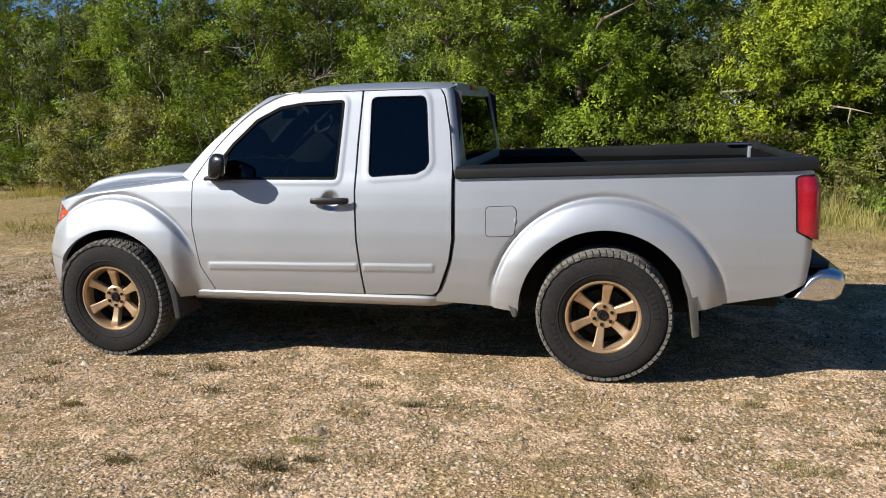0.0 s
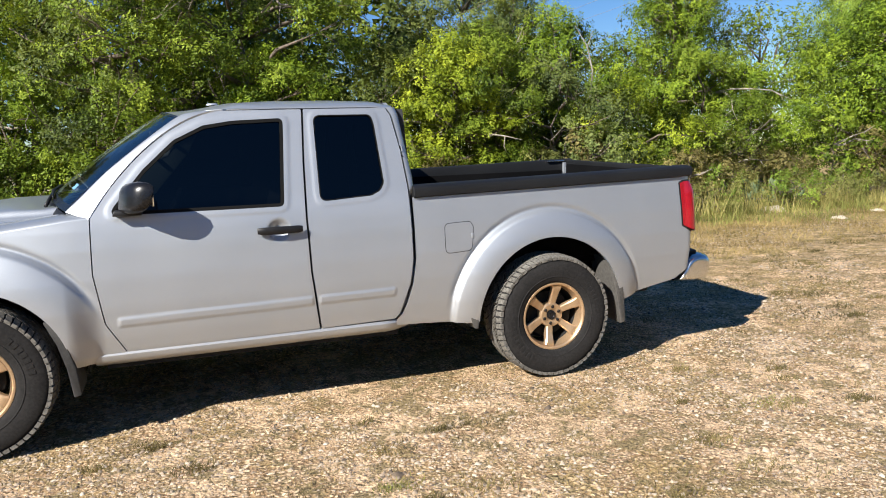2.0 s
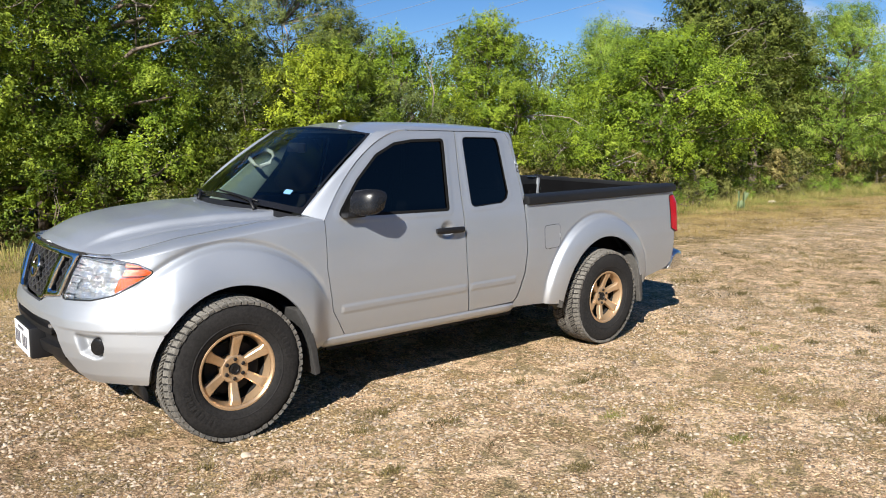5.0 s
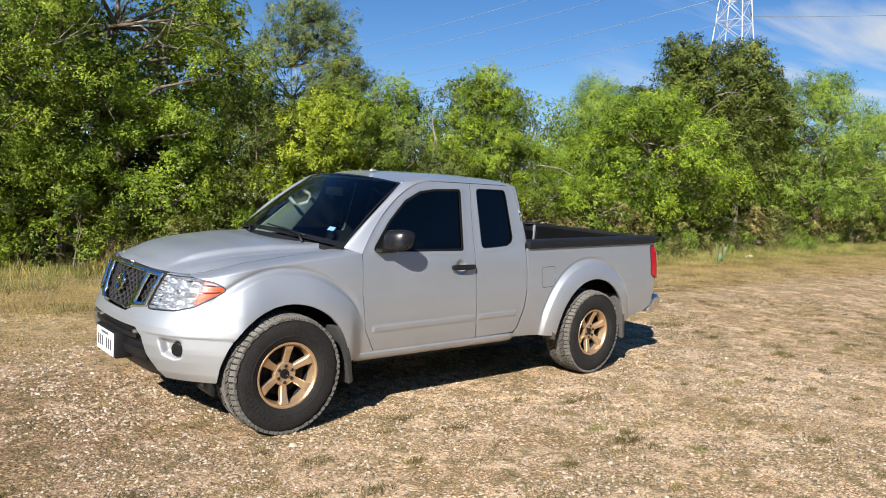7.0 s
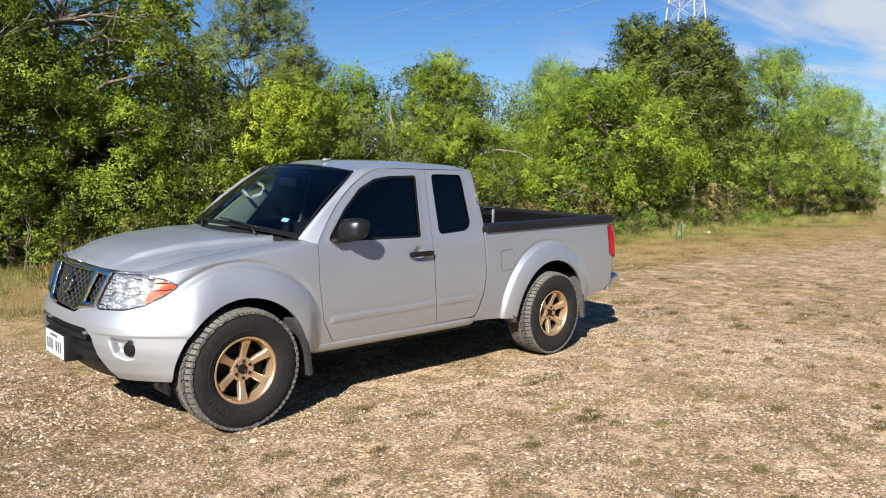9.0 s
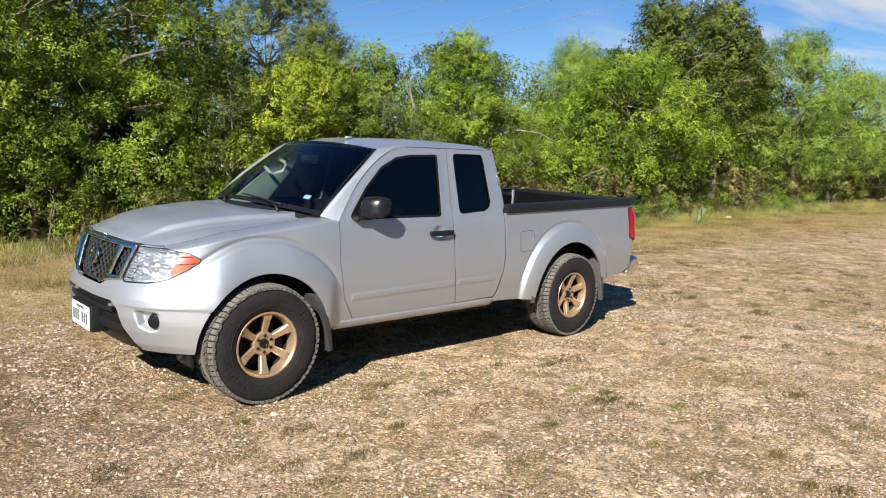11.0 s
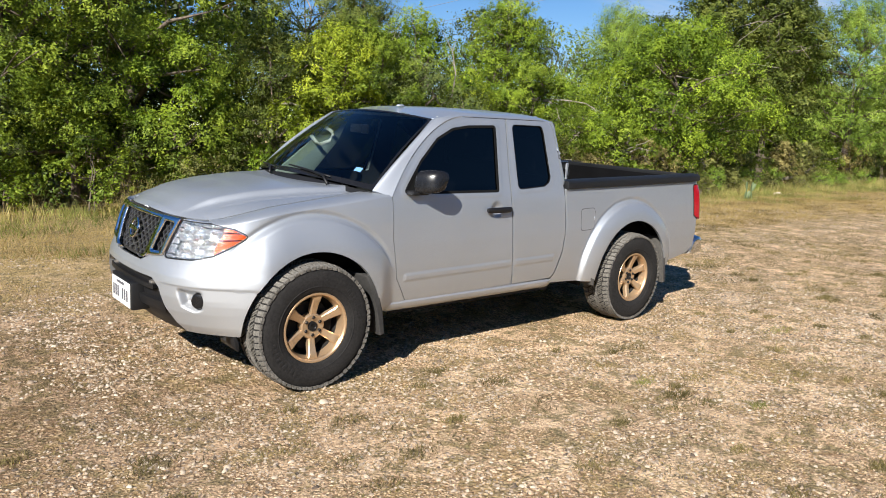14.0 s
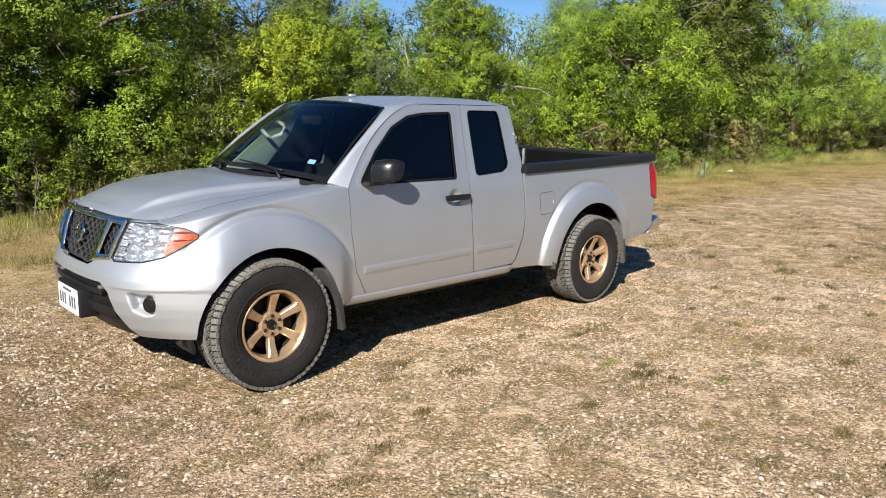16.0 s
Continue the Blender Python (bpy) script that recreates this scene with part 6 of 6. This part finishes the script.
def stones(name, rng, n, box, r0, r1, mat, label, power=2.2, fine=False, bare=-0.15):
    """Many small angular stones lying on the ground, joined in one mesh."""
    x = rng.uniform(box[0], box[2], n)
    y = rng.uniform(box[1], box[3], n)
    # gathered in patches, with barer earth between
    keep = noise_at(x, y, 1.1, 2.0) + 0.6 * noise_at(x, y, 3.3, 6.0) + rng.normal(0, 0.22, n) > bare
    x, y = x[keep], y[keep]
    n = len(x)
    r = r0 + (r1 - r0) * rng.uniform(0, 1, n) ** power
    if fine:
        base = np.array([(1, 0, 0), (0.1, 0.95, 0), (-0.95, 0.1, 0), (0.0, -0.95, 0), (0.15, 0.05, 0.95)])
        tri = np.array([(0, 1, 4), (1, 2, 4), (2, 3, 4), (3, 0, 4)])
    else:
        base = np.array([(1, 0, 0), (0.31, 0.95, 0), (-0.81, 0.59, 0), (-0.81, -0.59, 0), (0.31, -0.95, 0), (0.45, 0.15, 0.9), (-0.35, -0.1, 0.85)])
        tri = np.array([(0, 1, 5), (1, 6, 5), (1, 2, 6), (2, 3, 6), (3, 4, 6), (4, 5, 6), (4, 0, 5)])
    p = base[None] * rng.uniform(0.6, 1.25, (n, len(base), 1))
    s = np.stack([rng.uniform(0.75, 1.4, n), rng.uniform(0.65, 1.1, n), rng.uniform(0.45, 0.95, n)], 1) * r[:, None]
    p = p * s[:, None, :]
    a = rng.uniform(0, 2 * math.pi, n)
    ca, sa = np.cos(a)[:, None], np.sin(a)[:, None]
    px = p[..., 0] * ca - p[..., 1] * sa + x[:, None]
    py = p[..., 0] * sa + p[..., 1] * ca + y[:, None]
    pz = p[..., 2] + 0.15 * r[:, None] - 0.004 + ground_heights(x, y)[:, None]
    co = np.stack([px, py, pz], -1).reshape(-1, 3)
    idx = (tri[None] + len(base) * np.arange(n)[:, None, None]).reshape(-1)
    me = bpy.data.meshes.new(name)
    me.vertices.add(len(co))
    me.vertices.foreach_set("co", co.astype(np.float32).ravel())
    me.loops.add(len(idx))
    me.loops.foreach_set("vertex_index", idx.astype(np.int32))
    me.polygons.add(len(idx) // 3)
    me.polygons.foreach_set("loop_start", np.arange(0, len(idx), 3, dtype=np.int32))
    me.materials.append(mat)
    me.update(calc_edges=True)
    return tagged(new(name, me), label, "gravel", kind="stuff")


def stone_material():
    m, n, l, b = material("limestone_pebbles", (0.5, 0.4, 0.3), 0.9)
    geo = n.new("ShaderNodeNewGeometry")
    co = n.new("ShaderNodeTexCoord").outputs["Object"]
    f = noise_node(n, l, 90, 4, 0.6, co)
    r = ramp_node(n, l, geo.outputs["Random Per Island"], [(0.0, (0.09, 0.068, 0.050)), (0.14, (0.17, 0.125, 0.088)), (0.28, (0.35, 0.268, 0.190)), (0.80, (0.54, 0.435, 0.325)), (0.92, (0.59, 0.49, 0.375)), (1.0, (0.67, 0.575, 0.45))])
    v = ramp_node(n, l, f.outputs["Fac"], [(0.3, (0.78, 0.77, 0.75)), (0.7, (1, 1, 1))])
    l.new(mix_node(n, l, 1.0, r.outputs["Color"], v.outputs["Color"], "MULTIPLY"), b.inputs["Base Color"])
    bump_node(n, l, f.outputs["Fac"], 0.4, 0.003, b)
    return m


STONE = stone_material()
rng = np.random.default_rng(77)
stones("gravel", rng, 110000, (-5.0, -4.1, 4.5, 0.8), 0.0045, 0.013, STONE, "loose tan limestone gravel scattered over the lot", 1.8, True, -0.12)
stones("gravel", rng, 46000, (-5.0, -4.2, 4.5, 0.4), 0.005, 0.017, STONE, "coarse tan limestone gravel scattered over the lot", 1.7)
stones("gravel", rng, 11000, (-5.5, -0.6, -1.4, 2.2), 0.006, 0.019, STONE, "coarse dark gravel at a corner of the lot", 1.7)
stones("gravel", rng, 36000, (-6.5, 0.0, 14.0, 4.5), 0.006, 0.019, STONE, "loose tan limestone gravel among dry grass", 2.2, True, 0.0)
stones("gravel", rng, 40000, (3.0, -5.0, 18.0, 1.5), 0.006, 0.019, STONE, "loose tan limestone gravel on the far lot", 2.2, True, 0.0)
stones("stone", rng, 160, (-5.0, -4.0, 7.0, 3.0), 0.016, 0.030, STONE, "larger pale stones lying in the gravel", 3.0)


def blades(rng, x, y, h, w, lean):
    """Upright tapering blades, one triangle each."""
    n = len(x)
    a = rng.uniform(0, 2 * math.pi, n)
    b = rng.uniform(0, 2 * math.pi, n)
    dx, dy = np.cos(a) * w, np.sin(a) * w
    k = lean * h * rng.uniform(0.2, 1.2, n)
    base = np.stack([x, y, ground_heights(x, y) - 0.005], 1)
    side = np.stack([dx, dy, np.zeros(n)], 1)
    tip = base + np.stack([np.cos(b) * k, np.sin(b) * k, h], 1)
    return np.stack([base - side, base + side, tip], 1).reshape(-1, 3)


def grass(name, rng, n, box, h0, h1, w, lean, mat, label, scale, cut, seed, edge=None):
    x = rng.uniform(box[0], box[2], n)
    y = rng.uniform(box[1], box[3], n)
    keep = noise_at(x, y, scale, seed) + rng.normal(0, 0.12, n) > cut
    if edge is not None:
        keep &= edge(x, y)
    x, y = x[keep], y[keep]
    h = rng.uniform(h0, h1, len(x))
    me = quads_mesh(name, blades(rng, x, y, h, w, lean), mat, 3)
    return tagged(new(name, me), label, "grass", kind="stuff")


line = np.vectorize(treeline)
grass("dry_grass", rng, 130000, (-9, 2.0, 20, 9.0), 0.02, 0.075, 0.004, 1.2, BLADE_DRY, "short dry straw-coloured grass beside the gravel", 0.45, -0.05, 3.0,
      lambda x, y: y > 2.6 - 0.1 * np.abs(x) + rng.normal(0, 0.7, len(x)))
grass("dry_grass", rng, 90000, (-6, -4.2, 9, 2.6), 0.006, 0.026, 0.003, 2.2, BLADE_DRY, "thin flattened dry grass between the stones", 1.1, -0.02, 9.0)
grass("dry_grass", rng, 40000, (5, 0.5, 40, 8.5), 0.03, 0.10, 0.007, 1.0, BLADE_DRY, "dry straw grass on the far side of the lot", 0.3, -0.25, 5.0,
      lambda x, y: y > 3.4 - 0.06 * x + rng.normal(0, 0.6, len(x)))
BLADE_BROWN = leaf_material("olive_brown_grass", (0.06, 0.05, 0.02), (0.14, 0.115, 0.045), (0.28, 0.225, 0.10), 0.7, 0.2)
grass("dry_grass", rng, 150000, (-6, -4.2, 10, 3.2), 0.010, 0.034, 0.0035, 1.3, BLADE_BROWN, "olive-brown matted grass patches in the gravel", 3.4, 0.28, 31.0)
grass("dry_grass", rng, 120000, (4, -5.0, 22, 4.2), 0.012, 0.040, 0.006, 1.2, BLADE_BROWN, "olive-brown matted grass patches on the far lot", 2.0, 0.22, 37.0)
grass("green_grass", rng, 60000, (-9, 4.2, 30, 9.5), 0.04, 0.16, 0.005, 0.7, BLADE_GREEN, "green grass patches near the trees", 0.5, 0.10, 13.0)


def weeds(n, h0, h1, w, lean, mat, label, cut, seed, near, deep):
    """Tall blades in a ragged band along the foot of the trees."""
    x = rng.uniform(-14, 42, n)
    keep = noise_at(x, 0 * x, 0.9, seed) + rng.normal(0, 0.25, n) > cut + 0.25 * (x < 1.5)
    x = x[keep]
    y = line(x) - near + deep * rng.uniform(-0.5, 0.5, len(x)) + 0.25 * noise_at(x, 0 * x, 1.7, seed + 3)
    h = rng.uniform(h0, h1, len(x)) * (1 + 0.9 * noise_at(x, y, 1.6, seed + 5))
    h = h * np.where(x > 13, 0.62, np.where(x < 0, 0.58, 1.0))
    me = quads_mesh("tall_grass", blades(rng, x, y, h, w, lean), mat, 3)
    return tagged(new("tall_grass", me), label, "grass", kind="stuff")


BLADE_WEED = leaf_material("green_weeds", (0.09, 0.10, 0.026), (0.205, 0.225, 0.062), (0.36, 0.36, 0.115), 0.6, 0.3)
weeds(52000, 0.16, 0.60, 0.006, 0.45, BLADE_TALL, "tall straw grass along the foot of the trees", 0.02, 17.0, 0.9, 1.5)
weeds(36000, 0.12, 0.46, 0.006, 0.5, BLADE_WEED, "tall green weeds along the foot of the trees", -0.02, 23.0, 0.8, 1.7)
weeds(20000, 0.05, 0.22, 0.006, 0.7, BLADE_WEED, "low green grass before the tall weeds", -0.05, 29.0, 2.0, 1.6)


def tuft(x, y, r, h, mat, seed, count=150):
    g = np.random.default_rng(seed)
    px, py = g.normal(x, r, count), g.normal(y, r * 0.6, count)
    me = quads_mesh("grass_tuft", blades(g, px, py, g.uniform(h * 0.4, h, count), 0.003, 0.9), mat, 3)
    return tagged(new("grass_tuft", me), "small grey-green grass tuft growing in the gravel", "grass tuft", "tufts in the gravel", "stuff")


for k, (x, y, r) in enumerate(((0.44, -2.73, 0.04), (-0.05, -2.45, 0.05), (-0.5, -2.41, 0.05), (1.34, -3.14, 0.04), (0.62, -2.2, 0.07), (0.25, -2.05, 0.06),
                               (1.3, -2.6, 0.05), (-2.9, -2.0, 0.08), (-3.1, -1.7, 0.07), (1.8, -2.2, 0.06), (2.4, -1.9, 0.08), (-0.3, -3.0, 0.04))):
    tuft(x, y, r, 0.035, BLADE_BROWN if k % 5 else BLADE_GREEN, 900 + k)

# many more low tufts, joined
g = np.random.default_rng(55)
px, py, hh = [], [], []
for k in range(300):
    cx, cy = g.uniform(-4.5, 9.0), g.uniform(-4.0, 2.8)
    if abs(cx) < 2.9 and -1.1 < cy < 1.6:
        continue
    r, c = g.uniform(0.03, 0.085), int(g.integers(40, 150))
    px.append(g.normal(cx, r, c))
    py.append(g.normal(cy, r * 0.6, c))
    hh.append(g.uniform(0.014, 0.046, c))
px, py, hh = np.concatenate(px), np.concatenate(py), np.concatenate(hh)
tagged(new("grass_tufts", quads_mesh("grass_tufts", blades(g, px, py, hh, 0.0032, 1.0), BLADE_BROWN, 3)), "small olive-brown grass tufts growing in the gravel", "grass tuft", kind="stuff")

# prickly pear
CACTUS = grain("cactus_green", (0.13, 0.175, 0.075), 0.6, scale=50, spread=0.25, bump=0.3, dist=0.004)


def cactus(x, y, scale, pads, seed):
    g = np.random.default_rng(seed)
    root = tagged(new("prickly_pear"), "pale green prickly pear cactus at the grass edge", "cactus", "prickly pears")
    root.location = (x, y, ground_z(x, y))
    tips = [(Vector((0, 0, 0)), 0.0)]
    for k in range(pads):
        at, tilt = tips[int(g.integers(0, len(tips)))]
        tilt2 = tilt + g.normal(0, 0.5)
        turn = g.uniform(-0.9, 0.9)
        at = at + Vector((g.normal(0, 0.16 * scale), g.normal(0, 0.08 * scale), 0)) if at.z < 0.01 else at
        hgt, wid = scale * g.uniform(0.16, 0.24), scale * g.uniform(0.07, 0.10)
        bm = bmesh.new()
        bmesh.ops.create_uvsphere(bm, u_segments=14, v_segments=10, radius=1.0)
        m = Matrix.Translation(at) @ Matrix.Rotation(turn, 4, "Z") @ Matrix.Rotation(max(-1.0, min(1.0, tilt2)), 4, "Y") @ Matrix.Translation((0, 0, hgt * 0.93)) @ Matrix.Diagonal((wid, 0.022 * scale, hgt, 1))
        for v in bm.verts:
            v.co.x *= 0.72 + 0.28 * (v.co.z * 0.5 + 0.5)
        bm.transform(m)
        solid("pad", bm, CACTUS, root)
        top = m @ Vector((0, 0, 1))
        if top.z < 0.42 * scale:
            tips.append((m @ Vector((g.uniform(-0.4, 0.4), 0, 0.85)), tilt2))


cactus(16.6, 5.75, 0.72, 8, 1)
cactus(10.4, 7.0, 0.85, 16, 2)
cactus(11.2, 7.2, 0.85, 14, 3)
cactus(9.6, 7.1, 0.75, 12, 5)
# pale rocks at the edge of the grass
for k, (x, y, r) in enumerate(((10.2, 4.7, 0.11), (10.5, 6.6, 0.24), (11.8, 5.3, 0.10), (20.2, 6.6, 0.14))):
    g = np.random.default_rng(40 + k)
    bm = bmesh.new()
    bmesh.ops.create_icosphere(bm, subdivisions=2, radius=1.0)
    for v in bm.verts:
        v.co *= 1 + 0.35 * noise.noise(v.co * 1.3 + Vector((k * 5.0, 0, 0)))
        v.co = Vector((v.co.x * r * 1.4, v.co.y * r, max(-0.02, v.co.z * r * 0.45)))
    me = bpy.data.meshes.new("rock")
    bm.to_mesh(me)
    bm.free()
    me.materials.append(STONE)
    ob = tagged(new("rock", me), "pale limestone rock lying in dry grass", "rock", "rocks by the trees")
    ob.location = (x, y, ground_z(x, y) + 0.01)

# ---- pylon and its cables, far behind the trees
GALV = grain("galvanised_steel", (0.48, 0.50, 0.52), 0.5, 0.3, scale=3, spread=0.15, bump=0.0)
CABLE = grain("grey_cable", (0.16, 0.20, 0.27), 0.8, 0.0, scale=3, spread=0.1, bump=0.0)
PX, PY, PH = 117.0, 58.8, 52.0
pylon = tagged(new("transmission_tower"), "grey steel lattice power pylon standing beyond the trees", "pylon")
pylon.location = (PX, PY, 0)
pylon.rotation_euler = (0, 0, radians(5))


def half_at(zz):
    return float(np.interp(zz, [0, 22, 34, PH], [5.2, 3.3, 2.25, 0.9]))


v, f = [], []
for sx in (-1, 1):
    for sy in (-1, 1):
        tube(v, f, [(sx * half_at(zz), sy * half_at(zz), zz) for zz in (0, 12, 22, 34, PH)], [0.16, 0.15, 0.14, 0.12, 0.10], 6)
child("leg_frame", mesh_of("leg_frame", v, f, GALV, True), pylon)
v, f = [], []
levels = [0, 6, 12, 17.5, 22, 26, 30, 34, 38.3, 42, 45.5, 48.4, PH]
for z0, z1 in zip(levels, levels[1:]):
    a, b = half_at(z0), half_at(z1)
    for sx, sy, ex, ey in ((-1, -1, 1, -1), (1, -1, 1, 1), (1, 1, -1, 1), (-1, 1, -1, -1)):
        tube(v, f, [(sx * a, sy * a, z0), (ex * b, ey * b, z1)], [0.055, 0.055], 4)
        tube(v, f, [(ex * a, ey * a, z0), (sx * b, sy * b, z1)], [0.055, 0.055], 4)
        tube(v, f, [(sx * b, sy * b, z1), (ex * b, ey * b, z1)], [0.05, 0.05], 4)
child("lattice", mesh_of("lattice", v, f, GALV), pylon)
ARMS = ((38.3, 7.0), (48.4, 5.5))
anchors = []
for zz, reach in ARMS:
    for s in (-1, 1):
        v, f = [], []
        h = half_at(zz)
        for sy in (-1, 1):
            tube(v, f, [(s * h, sy * h, zz), (s * reach, 0, zz + 0.3)], [0.10, 0.07], 4)
            tube(v, f, [(s * h, sy * h, zz + 1.8), (s * reach, 0, zz + 0.3)], [0.09, 0.07], 4)
        child("arm", mesh_of("arm", v, f, GALV), pylon)
        v, f = [], []
        tube(v, f, [(s * reach, 0, zz + 0.3 - 0.16 * k) for k in range(14)], [0.16 if k % 2 else 0.07 for k in range(14)], 8)
        child("insulator", mesh_of("insulator", v, f, UNDER, True), pylon, "dark string of insulators")
        anchors.append(Matrix.Rotation(radians(5), 4, "Z") @ Vector((s * reach, 0, zz - 1.9)) + Vector((PX, PY, 0)))
for a in anchors:
    for way, span in ((Vector((-0.087, 0.996, 0)), 300.0), (Vector((0.087, -0.996, 0)), 220.0)):
        v, f = [], []
        pts = []
        for k in range(25):
            q = k / 24
            pts.append(a + way * span * q + Vector((0, 0, -4 * 8.0 * q * (1 - q))))
        tube(v, f, pts, [0.06] * 25, 5)
        tagged(new("power_line", mesh_of("power_line", v, f, CABLE, True)), "thin grey overhead power cable hung from the pylon", "cable", "cables of the pylon")
